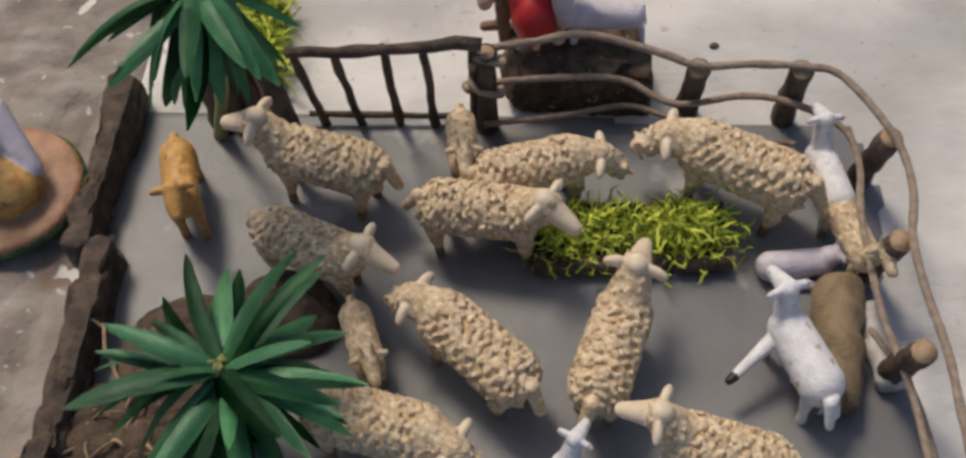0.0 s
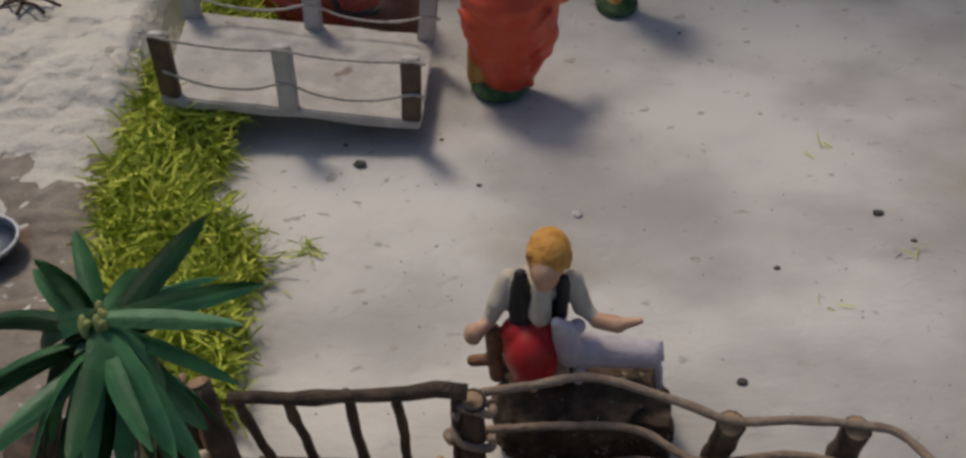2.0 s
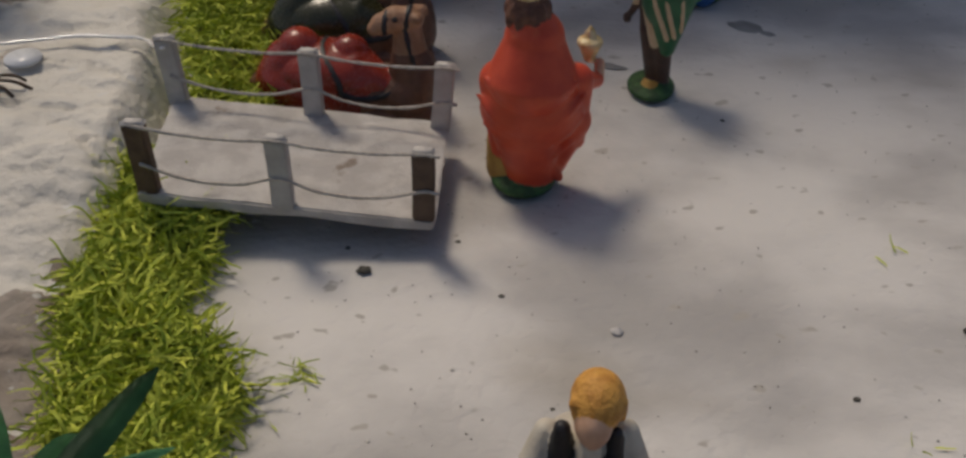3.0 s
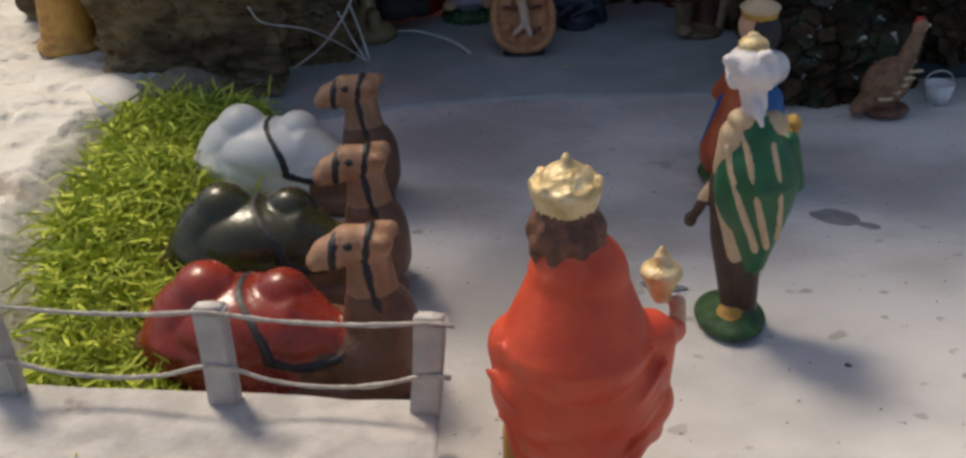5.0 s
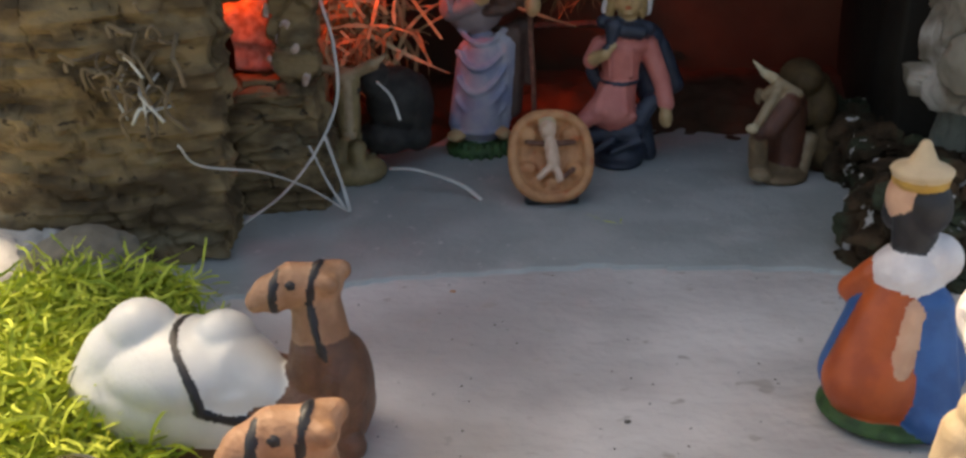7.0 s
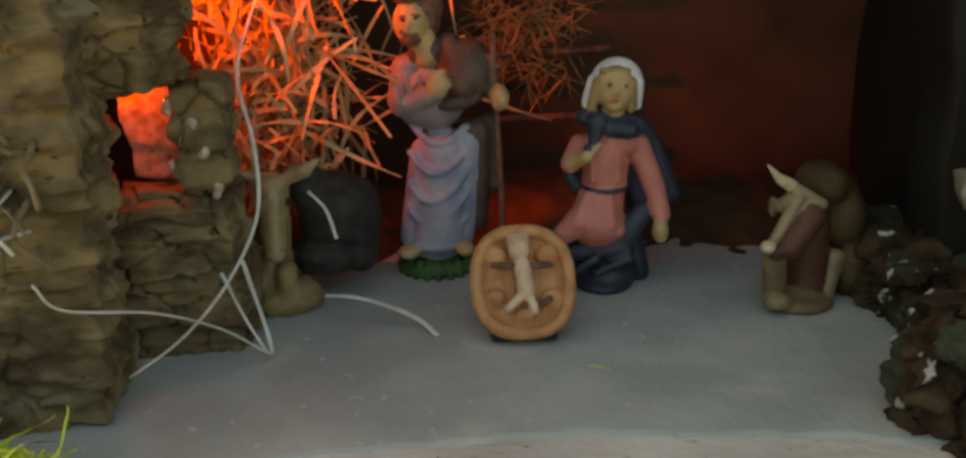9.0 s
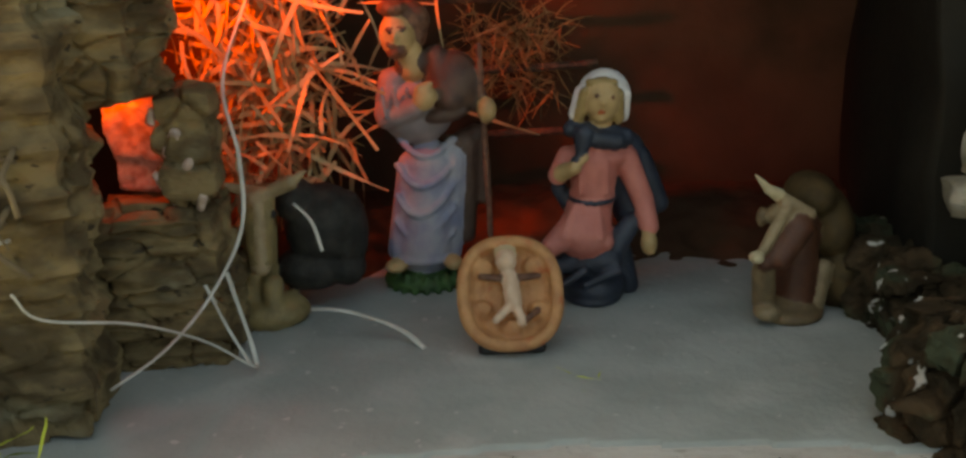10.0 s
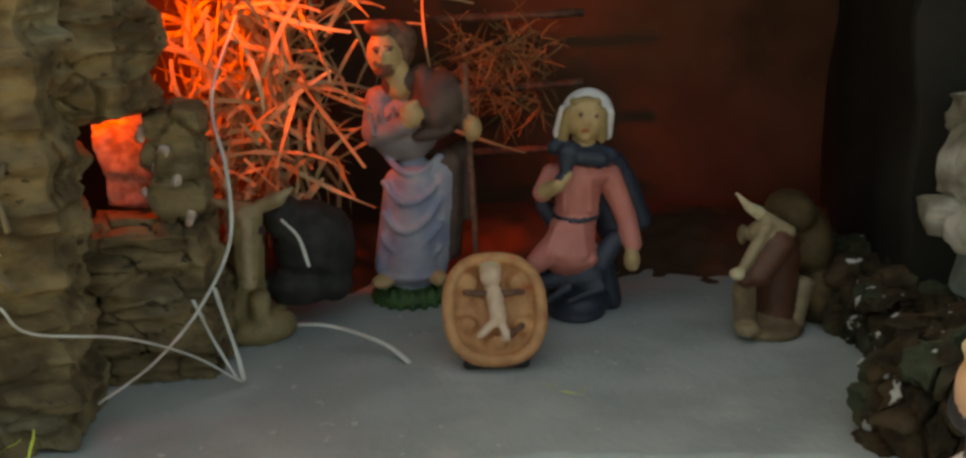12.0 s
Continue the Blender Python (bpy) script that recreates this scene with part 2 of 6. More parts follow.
    resin=material("hardened_glue", (0.58, 0.46, 0.40), (0.38, 0.27, 0.22), 260, 0.15, 0.3, 500, coat=0.6),
    stain=material("grey_stain", (0.20, 0.195, 0.19), (0.27, 0.265, 0.26), 90, 0.6, 0.2, 500),
    teal=material("dark_teal_cloth", (0.03, 0.055, 0.065), (0.02, 0.038, 0.046), 40, 0.8, 0.4, 400),
    glue=material("wet_glue", (0.86, 0.85, 0.82), (0.76, 0.75, 0.72), 200, 0.08, 0.1, 300, coat=1.0),
    metal=material("grey_metal", (0.20, 0.21, 0.24), (0.14, 0.15, 0.18), 60, 0.35, 0.1, 300, metal=0.8),
    dark=material("dark_backdrop", (0.016, 0.016, 0.017), (0.01, 0.01, 0.011), 3, 0.9, 0.1, 60),
    bucket=material("white_enamel", (0.72, 0.73, 0.74), (0.64, 0.65, 0.66), 80, 0.3, 0.05, 500),
    sage=material("sage_grey_cloth", (0.22, 0.24, 0.20), (0.14, 0.155, 0.13), 60, 0.85, 0.4, 500),
    wicker=material("wicker_brown", (0.28, 0.15, 0.08), (0.17, 0.085, 0.045), 200, 0.7, 0.4, 700),
)


for k in ("cork", "dark_rock", "grotto", "grotto_side", "ox_dark", "donkey", "earth"):
    M[k].node_tree.nodes["Principled BSDF"].inputs["Specular IOR Level"].default_value = 0.15


# ---- mesh helpers ----
def mesh_of(bm, name, mats, smooth=True):
    me = bpy.data.meshes.new(name)
    bm.to_mesh(me)
    bm.free()
    for x in mats if isinstance(mats, (list, tuple)) else [mats]:
        me.materials.append(x)
    if smooth:
        me.shade_smooth()
    return me


def part(name, bm, mat, parent, label="", smooth=True):
    ob = new(name, mesh_of(bm, name, mat, smooth))
    ob.parent = parent
    return tagged(ob, label)


def thing(name, label, category, place=(0, 0, 0), rz=0.0, group="", kind="", tilt=(0, 0)):
    ob = new(name)
    ob.empty_display_size = 0.01
    ob.matrix_basis = pose(*place, tilt[0], tilt[1], rz)
    return tagged(ob, label, category, group, kind)


def solid(name, bm, mat, label, category, place=(0, 0, 0), rz=0.0, group="", kind="", smooth=True):
    ob = new(name, mesh_of(bm, name, mat, smooth))
    ob.matrix_basis = pose(*place, 0, 0, rz)
    return tagged(ob, label, category, group, kind)


def ball(bm, c, r, rot=(0, 0, 0), n=10):
    m = Matrix.LocRotScale(c, Euler([radians(a) for a in rot]), r if not isinstance(r, (int, float)) else (r, r, r))
    return bmesh.ops.create_uvsphere(bm, u_segments=n + 2, v_segments=n, radius=1.0, matrix=m)["verts"]


def rod(bm, a, b, ra, rb, n=10, caps=True):
    a, b = Vector(a), Vector(b)
    d = b - a
    m = Matrix.Translation((a + b) / 2) @ d.to_track_quat("Z", "Y").to_matrix().to_4x4()
    return bmesh.ops.create_cone(bm, cap_ends=caps, segments=n, radius1=ra, radius2=rb, depth=d.length, matrix=m)["verts"]


def smooth_line(points, steps=6):
    """A curve that glides through the points."""
    p = [Vector(q) for q in points]
    p = [2 * p[0] - p[1]] + p + [2 * p[-1] - p[-2]]
    out = []
    for i in range(1, len(p) - 2):
        for k in range(steps):
            t = k / steps
            a, b, c, d = p[i - 1:i + 3]
            out.append(0.5 * (2 * b + (c - a) * t + (2 * a - 5 * b + 4 * c - d) * t * t + (3 * b - a - 3 * c + d) * t ** 3))
    return out + [p[-2]]


def tube(bm, points, radius, n=8, wobble=0.0, flat=1.0):
    """A round or flat cord along the points; radius is a number or a function of 0..1."""
    rings = []
    for i, q in enumerate(points):
        d = (points[min(i + 1, len(points) - 1)] - points[max(i - 1, 0)]).normalized()
        side = d.cross(Vector((0, 0, 1)))
        side = side.normalized() if side.length > 1e-4 else Vector((1, 0, 0))
        up = side.cross(d)
        r = radius(i / (len(points) - 1)) if callable(radius) else radius
        r *= 1 + wobble * noise.noise(q * 300)
        rings.append([bm.verts.new(q + side * math.cos(a) * r + up * math.sin(a) * r * flat) for a in (k * math.tau / n for k in range(n))])
    for one, two in zip(rings, rings[1:]):
        for k in range(n):
            bm.faces.new((one[k], one[(k + 1) % n], two[(k + 1) % n], two[k]))
    bm.faces.new(rings[0][::-1])
    bm.faces.new(rings[-1])


def slab(bm, size, m=Matrix(), bevel=0.0006, cuts=0, rough=0.0, freq=120):
    vs = bmesh.ops.create_cube(bm, size=1.0, matrix=m @ Matrix.Diagonal((*size, 1)))["verts"]
    if bevel:
        es = list({e for v in vs for e in v.link_edges})
        vs = bmesh.ops.bevel(bm, geom=es, offset=bevel, segments=2, affect="EDGES", clamp_overlap=True)["verts"]
    if cuts:
        es = list({e for f in bm.faces for e in f.edges})
        bmesh.ops.subdivide_edges(bm, edges=es, cuts=cuts, use_grid_fill=True)
    if rough:
        for v in bm.verts:
            v.co += noise.noise_vector(v.co * freq) * rough


# ---- painted figures: closed forms fused into one skin, coloured by the form that is nearest ----
def ball_template(n, rows):
    """A closed ball as points and four-cornered faces; the poles are tiny rings."""
    v, f = [], []
    for j in range(rows + 1):
        t = math.pi * (0.01 + 0.98 * j / rows)
        v += [(math.sin(t) * math.cos(k * math.tau / n), math.sin(t) * math.sin(k * math.tau / n), math.cos(t)) for k in range(n)]
    for j in range(rows):
        f += [(j * n + k, (j + 1) * n + k, (j + 1) * n + (k + 1) % n, j * n + (k + 1) % n) for k in range(n)]
    for j, order in ((0, 1), (rows, -1)):
        ring = [j * n + k for k in range(n)][::order]
        f += [(ring[0], ring[i], ring[i + 1], ring[i + 2]) for i in range(1, n - 2, 2)]
    return np.array(v), np.array(f)


BALL = ball_template(14, 11)
LARGE_BALL = ball_template(36, 26)


def fused(name, forms, voxel, rounds=2):
    verts, faces, at = [], [], 0
    for f in forms:
        if f[0] == "e":
            turn = np.array(Euler([radians(a) for a in f[3]]).to_matrix())
            r = np.array(f[2] if not isinstance(f[2], (int, float)) else (f[2],) * 3)
            form = LARGE_BALL if max(r) > 0.007 else BALL
            v = (form[0] * r) @ turn.T + np.array(f[1])
        else:
            a, b = np.array(f[1], float), np.array(f[2], float)
            axis = Vector(b - a).to_track_quat("Z", "Y") if np.linalg.norm(b - a) > 1e-9 else Euler((0, 0, 0)).to_quaternion()
            turn = np.array(axis.to_matrix())
            form = LARGE_BALL if max(f[3], f[4]) > 0.007 else BALL
            upper = form[0][:, 2:3] > 1e-6
            v = np.where(upper, form[0] * f[4] + np.array((0, 0, np.linalg.norm(b - a))), form[0] * f[3]) @ turn.T + a
        verts.append(v)
        faces.append(form[1] + at)
        at += len(v)
    me = bpy.data.meshes.new("raw")
    me.from_pydata(np.concatenate(verts), [], np.concatenate(faces))
    ob = new("raw", me)
    mod = ob.modifiers.new("skin", "REMESH")
    mod.mode, mod.voxel_size = "VOXEL", voxel
    out = bpy.data.meshes.new_from_object(ob.evaluated_get(bpy.context.evaluated_depsgraph_get()))
    bpy.data.objects.remove(ob)
    bpy.data.meshes.remove(me)
    out.name = name
    bm = bmesh.new()
    bm.from_mesh(out)
    for _ in range(rounds):
        bmesh.ops.smooth_vert(bm, verts=bm.verts, factor=0.5, use_axis_x=True, use_axis_y=True, use_axis_z=True)
    bm.to_mesh(out)
    bm.free()
    n = len(out.polygons)
    c = np.zeros(n * 3)
    out.polygons.foreach_get("center", c)
    c = c.reshape(-1, 3)
    best, which = np.full(n, 9.0), np.zeros(n, int)
    mats = []
    for f in forms:
        m = M[f[-1]]
        if m not in mats:
            mats.append(m)
        if f[0] == "e":
            turn = np.array(Euler([radians(a) for a in f[3]]).to_matrix())
            r = np.array(f[2] if not isinstance(f[2], (int, float)) else (f[2],) * 3)
            q = (c - np.array(f[1])) @ turn
            k = np.linalg.norm(q / r, axis=1)
            d = k * (k - 1) / np.maximum(np.linalg.norm(q / r ** 2, axis=1), 1e-9)
        else:
            a, b = np.array(f[1]), np.array(f[2])
            t = np.clip((c - a) @ (b - a) / max((b - a) @ (b - a), 1e-12), 0, 1)
            d = np.linalg.norm(c - a - t[:, None] * (b - a), axis=1) - (f[3] + (f[4] - f[3]) * t)
        hit = d < best
        best[hit], which[hit] = d[hit], mats.index(m)
    for m in mats:
        out.materials.append(m)
    out.polygons.foreach_set("material_index", which.astype(np.int32))
    out.shade_smooth()
    return out


def E(c, r, m, rot=(0, 0, 0)):
    return ("e", c, r, rot, m)


def C(a, b, ra, rb, m):
    return ("c", a, b, ra, rb, m)


def figure(name, mesh, label, category, x, y, rz, z=0.0, size=1.0, group="", tilt=(0, 0)):
    ob = new(name, mesh)
    ob.matrix_basis = pose(x, y, z, tilt[0], tilt[1], rz) @ Matrix.Diagonal((size, size, size, 1))
    return tagged(ob, label, category, group)


# ---- the ground, the pen's floor and the raised bank ----
def sheet(x0, x1, y0, y1, nx, ny, height):
    bm = bmesh.new()
    grid = [[bm.verts.new((x0 + (x1 - x0) * i / nx, y0 + (y1 - y0) * j / ny, 0)) for i in range(nx + 1)] for j in range(ny + 1)]
    for row in grid:
        for v in row:
            v.co.z = height(v.co.x, v.co.y)
    for j in range(ny):
        for i in range(nx):
            bm.faces.new((grid[j][i], grid[j][i + 1], grid[j + 1][i + 1], grid[j + 1][i]))
    return bm


def ease(a, b, x):
    t = min(1.0, max(0.0, (x - a) / (b - a)))
    return t * t * (3 - 2 * t)


def ground_height(x, y):
    v = Vector((x, y, 0))
    low = -0.0012 * ease(0.2, 0.9, abs(noise.noise(v * 9))) - 0.0004 * (1 + noise.noise(v * 70)) * 0.5
    return low


bm = sheet(-0.7, 0.8, -0.4, 1.5, 150, 190, ground_height)
edge = [e for e in bm.edges if e.is_boundary]
rim = bmesh.ops.extrude_edge_only(bm, edges=edge)["geom"]
for v in (g for g in rim if isinstance(g, bmesh.types.BMVert)):
    v.co.z = -0.03
solid("ground", bm, M["ground"], "grey-beige painted plaster ground with faint stains", "ground", kind="structure")


def bank_edge(y):
    """x of the bank's foot at y."""
    base = -0.112 - 0.012 * ease(0.42, 0.62, y) - 0.026 * ease(0.65, 0.76, y) + 0.020 * ease(0.82, 0.93, y)
    return base + 0.006 * noise.noise(Vector((0, y * 14, 3)))


def bank_height(x, y):
    d = bank_edge(y) - x
    h = 0.028 * ease(-0.002, 0.028, d) * (0.12 + 0.88 * ease(0.46, 0.62, y))
    v = Vector((x, y, 0))
    crease = abs(noise.noise(v * 22)) * 0.008 + abs(noise.noise(Vector((x * 25, y * 90, 2)))) * 0.004 + abs(noise.noise(v * 60 + Vector((3, 1, 0)))) * 0.0022 + noise.noise(v * 5) * 0.006
    crack = 1 - ease(0.0, 0.07, abs(noise.noise(Vector((x * 13 + 5, y * 42, 8)) + noise.noise_vector(v * 30) * 0.25)))
    return h + (crease - 0.0030 * crack * ease(0.5, 0.6, y)) * ease(0, 0.03, d) - 0.0035


bm = sheet(-0.45, -0.095, 0.02, 1.1, 210, 520, bank_height)
solid("bank", bm, M["bank"], "raised bank of crumpled plaster-coated paper, pale grey with brown stains", "bank", kind="structure")


def dirt_height(x, y):
    """Thin crusts of dirt that come up through the bank only in patches."""
    v = Vector((x, y, 0))
    n = noise.fractal(v * 38 + Vector((7, 2, 0)), 0.8, 2.0, 4)
    return max(bank_height(x, y), -0.0002) + max(-0.004, min(0.0011, 0.004 * (n + 0.75 - 0.62 * ease(0.40, 0.50, y)))) - 0.004 * ease(0.50, 0.57, y) - 0.004 * ease(-0.114, -0.106, x)


bm = sheet(-0.42, -0.103, 0.03, 0.58, 190, 330, dirt_height)
solid("dirt_patches", bm, M["dirt"], "patches of brown dirt crusted on the pale bank", "dirt", kind="stuff")


def pen_height(x, y):
    v = Vector((x * 11, y * 11, 5))
    d = min(x + 0.105 + 0.008 * noise.noise(v), 0.205 - x + 0.01 * noise.noise(v * 1.3), 0.362 - y + 0.008 * noise.noise(v * 0.8))
    return 0.0014 if d > 0 else -0.004


bm = sheet(-0.13, 0.23, 0.05, 0.39, 110, 110, pen_height)
solid("pen_floor", bm, M["pen"], "slate-grey floor of the sheep pen", "floor", kind="structure")



def grotto_floor_height(x, y):
    front = 0.909 - 0.9 * (x - 0.07) ** 2 + 0.003 * noise.noise(Vector((x * 40, y * 40, 2)))
    return 0.0011 + 0.0003 * noise.noise(Vector((x * 60, y * 60, 1))) if y > front else -0.004


bm = sheet(-0.19, 0.26, 0.85, 1.17, 225, 160, grotto_floor_height)
solid("grotto_floor", bm, M["grotto_floor"], "grey-green painted floor of the grotto with an arched front edge", "floor", kind="structure")


# deep shade behind the figures, made as a dark brown rising sheet
def back_shade_height(x, y):
    back = y - 1.068 - 0.02 * noise.noise(Vector((x * 22, 1, 3))) - 0.006 * noise.noise(Vector((x * 90, y * 90, 3)))
    return 0.016 * ease(0.0, 0.07, back) + 0.0025 * noise.noise(Vector((x * 110, y * 110, 7))) if back > 0 else -0.004


bm = sheet(-0.18, 0.23, 1.03, 1.17, 160, 60, back_shade_height)
solid("grotto_earth", bm, M["grotto"], "dark brown sheet banked against the grotto's back wall for the deep shade", "earth", kind="structure")

# table edge and dark room behind
bm = bmesh.new()
slab(bm, (4.0, 0.06, 1.25), pose(0.05, 1.78, -0.18), 0)
solid("wall_back", bm, M["dark"], "dark plain wall behind the display", "wall", kind="structure", smooth=False)


bm = bmesh.new()
slab(bm, (4.0, 4.0, 0.04), pose(0.05, -0.28, -0.80), 0)
solid("floor", bm, M["brownwood"], "dark brown floor under the display table", "floor", kind="structure", smooth=False)
bm = bmesh.new()
slab(bm, (1.44, 1.84, 0.74), pose(0.05, 0.55, -0.405), 0.004)
solid("table", bm, M["sage"], "cloth-draped table under the display", "table", kind="structure", smooth=False)


# ---- bark and rocks of the grotto ----
def crag(size, seed, strata=0.5, cells=46, rough=0.012, soften=0.28, layered=True, fine=1.0, bands=95, blocks=1.0):
    """A block broken into ledges and pits; strata sets how far the ledges show."""
    bm = bmesh.new()
    bmesh.ops.create_cube(bm, size=1.0)
    bmesh.ops.subdivide_edges(bm, edges=bm.edges[:], cuts=cells, use_grid_fill=True)
    off = Vector((seed * 3.1, seed * 1.7, seed * 5.3))
    for v in bm.verts:
        c = v.co.copy()
        r = max(abs(c.x), abs(c.y), abs(c.z)) * 2
        soft = c.normalized() * 0.5
        c = c.lerp(soft, soften)
        p = Vector((c.x * size[0], c.y * size[1], c.z * size[2]))
        out = Vector((c.x, c.y, 0)).normalized() if abs(c.z) < 0.42 else c.normalized()
        q = Vector((p.x * 20, p.y * 20, p.z * 105)) + off
        led = noise.noise(q) + 0.45 * noise.noise(Vector((p.x * 45, p.y * 45, p.z * 330)) + off)
        led = math.copysign(min(1, abs(led) * 2.2), led) * strata * layered
        big = noise.fractal(p * 26 * fine + off, 0.9, 2.0, 4)
        pit = -max(0, noise.noise(p * 90 + off) - 0.28) * 1.6
        w = Vector((p.x * 34, p.y * 34, p.z * (bands if layered else 34))) * fine + off + noise.noise_vector(p * 40) * 0.4
        near = noise.voronoi(w)[0]
        crack = -0.75 * (1 - ease(0.0, 0.1, near[1] - near[0]))
        block = noise.cell(noise.voronoi(w)[1][0] * 7.3) * 0.8
        v.co = p + out * rough * (0.3 * led + 0.4 * big + 0.45 * pit + strata * blocks * (crack + block))
    return bm


def rock(name, mat, label, place, size, seed, rz=0.0, category="rock", **k):
    return solid(name, crag(size, seed, **k), M[mat], label, category, place, rz, smooth=mat not in ("cork", "dark_rock"))


rock("bark_slab", "cork", "large slab of brown cork bark with layered ledges", (-0.140, 0.940, 0.135), (0.104, 0.06, 0.30), 1, 10, "cork bark", cells=120, rough=0.012, strata=0.8, bands=72, blocks=0.22)
rock("bark_slab", "cork", "tall outer slab of brown cork bark", (-0.215, 1.02, 0.095), (0.10, 0.06, 0.22), 2, -8, "cork bark", cells=90, rough=0.012, strata=0.8, bands=72, blocks=0.22)
rock("bark_block", "cork", "short block of cork bark beside the grotto mouth", (-0.083, 0.995, 0.030), (0.055, 0.05, 0.066), 3, 4, "cork bark", cells=70, rough=0.008, strata=0.9, blocks=0.35)
rock("bark_block", "cork", "narrow upright piece of cork bark with shiny glue", (-0.068, 0.992, 0.080), (0.020, 0.022, 0.045), 4, 4, "cork bark", cells=26, rough=0.006)
rock("bark_lintel", "cork", "cork bark lintel over the small opening", (-0.099, 0.972, 0.132), (0.060, 0.055, 0.062), 5, 0, "cork bark", cells=70, rough=0.008, strata=0.9, blocks=0.35)
rock("mossy_rock", "dark_rock", "dark mossy rock with white flecks", (0.212, 0.918, 0.010), (0.094, 0.062, 0.064), 6, 10, cells=100, rough=0.013, strata=0.35, layered=False, soften=0.6, fine=2.4)
rock("pale_boulder", "pale_rock", "pale grey-brown boulder resting on the mossy rock", (0.252, 0.945, 0.080), (0.100, 0.08, 0.060), 7, 14, cells=70, rough=0.014, strata=0.4, layered=False, soften=0.5)
rock("mossy_rock", "dark_rock", "dark mossy rock behind the hay crate", (0.30, 0.955, 0.03), (0.14, 0.07, 0.08), 8, -12, cells=80, rough=0.013, strata=0.35, layered=False, soften=0.5, fine=2.4)
rock("mossy_rock", "dark_rock", "low dark mossy rock at the foot of the grotto wall", (0.207, 1.012, 0.012), (0.046, 0.10, 0.038), 13, 6, cells=70, rough=0.011, strata=0.3, layered=False, soften=0.6, fine=2.2)
rock("stone", "ground", "small pale stone at the foot of the bark", (-0.166, 0.872, 0.018), (0.030, 0.055, 0.026), 9, 24, "stone", cells=30, rough=0.005, strata=0.1, soften=0.8)
rock("stone", "pale_rock", "grey stone half under the moss by the bark", (-0.135, 0.885, 0.014), (0.045, 0.04, 0.032), 12, -10, "stone", cells=30, rough=0.006, strata=0.1, soften=0.8)

# grotto shell: back, side and an unseen roof that shades the yard
bm = bmesh.new()
slab(bm, (0.50, 0.02, 0.36), pose(0.03, 1.17, 0.17), 0, 24, 0.006, 22)
solid("wall_grotto_back", bm, M["grotto"], "dark brown painted back wall of the grotto", "wall", kind="structure")
# side wall: olive-brown with the grotto's shade put into its paint
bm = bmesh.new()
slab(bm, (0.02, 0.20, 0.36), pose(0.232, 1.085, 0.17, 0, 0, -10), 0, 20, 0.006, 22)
solid("wall_grotto_side", bm, M["grotto_side"], "olive-brown side wall of the grotto, colour darkened for the shade inside", "wall", kind="structure")
bm = bmesh.new()
slab(bm, (0.02, 0.20, 0.36), pose(-0.19, 1.08, 0.17), 0, 20, 0.006, 22)
solid("wall_grotto_inner", bm, M["grotto"], "brown inner side wall of the grotto", "wall", kind="structure")
# roof block out of view, its height set by the shade it casts
bm = crag((0.56, 0.26, 0.35), 81, cells=90, rough=0.018, strata=0.8, soften=0.12)
bmesh.ops.translate(bm, verts=bm.verts, vec=(0.04, 1.115, 0.440))
solid("ceiling", bm, M["cork"], "unseen cork bark roof of the grotto, built tall to shade the yard", "ceiling", kind="structure", smooth=False)


# ---- moss and straw ----
def blades(bm, count, place, length, width, rise, curl=1.0, steps=4, kink=0.0):
    """Loose curled strips; place(i) gives the root and the general way of each."""
    for i in range(count):
        root, way = place(i)
        ln = length * random.uniform(0.5, 1.3)
        d = Vector(way).normalized()
        bend = Vector((random.uniform(-1, 1), random.uniform(-1, 1), random.uniform(-1, rise))) * curl
        side = d.cross(Vector((random.uniform(-1, 1), random.uniform(-1, 1), random.uniform(-1, 1)))).normalized()
        p, last = Vector(root), None
        for k in range(steps + 1):
            t = k / steps
            w = width * (0.55 + 0.45 * math.sin(math.pi * min(0.98, t + 0.1)))
            pair = (bm.verts.new(p - side * w), bm.verts.new(p + side * w))
            if last:
                bm.faces.new((last[0], last[1], pair[1], pair[0]))
            last = pair
            d = (d + bend * 0.9 / steps + Vector((random.uniform(-1, 1), random.uniform(-1, 1), random.uniform(-1, 1))) * kink).normalized()
            side = (side + d.cross(side) * random.uniform(-0.5, 0.5)).normalized()
            p = p + d * ln / steps
            if p.z < 0.0008:
                p.z = 0.0008 + random.random() * 0.001


def moss_clump(label, inside, box, height, count, base=None, width=0.00066, length=0.0165):
    """Moss on the ground wherever inside(x, y) holds within box, piled to height(x, y)."""
    ob = thing("moss", label, "moss", kind="stuff")
    x0, x1, y0, y1 = box

    def top(x, y):
        return (base(x, y) if base else 0) + (height(x, y) if inside(x, y) else -0.004)
    part("moss_bed", sheet(x0, x1, y0, y1, 40, 50, lambda x, y: top(x, y) * 0.72 - 0.0008), M["moss_bed"], ob)
    bm = bmesh.new()

    def place(i):
        while True:
            x, y = random.uniform(x0, x1), random.uniform(y0, y1)
            if inside(x, y):
                break
        z = (base(x, y) if base else 0) + height(x, y) * random.uniform(0.45, 0.95)
        a = random.uniform(0, math.tau)
        return (x, y, z), (math.cos(a), math.sin(a), random.uniform(-0.2, 0.7))
    blades(bm, count, place, length, width, 0.3, 3.4, 9, 0.32)
    part("moss_strands", bm, M["moss"], ob)
    return ob


def ragged(x, y, k=30, s=0.008):
    return s * noise.noise(Vector((x * k, y * k, 1.5)))


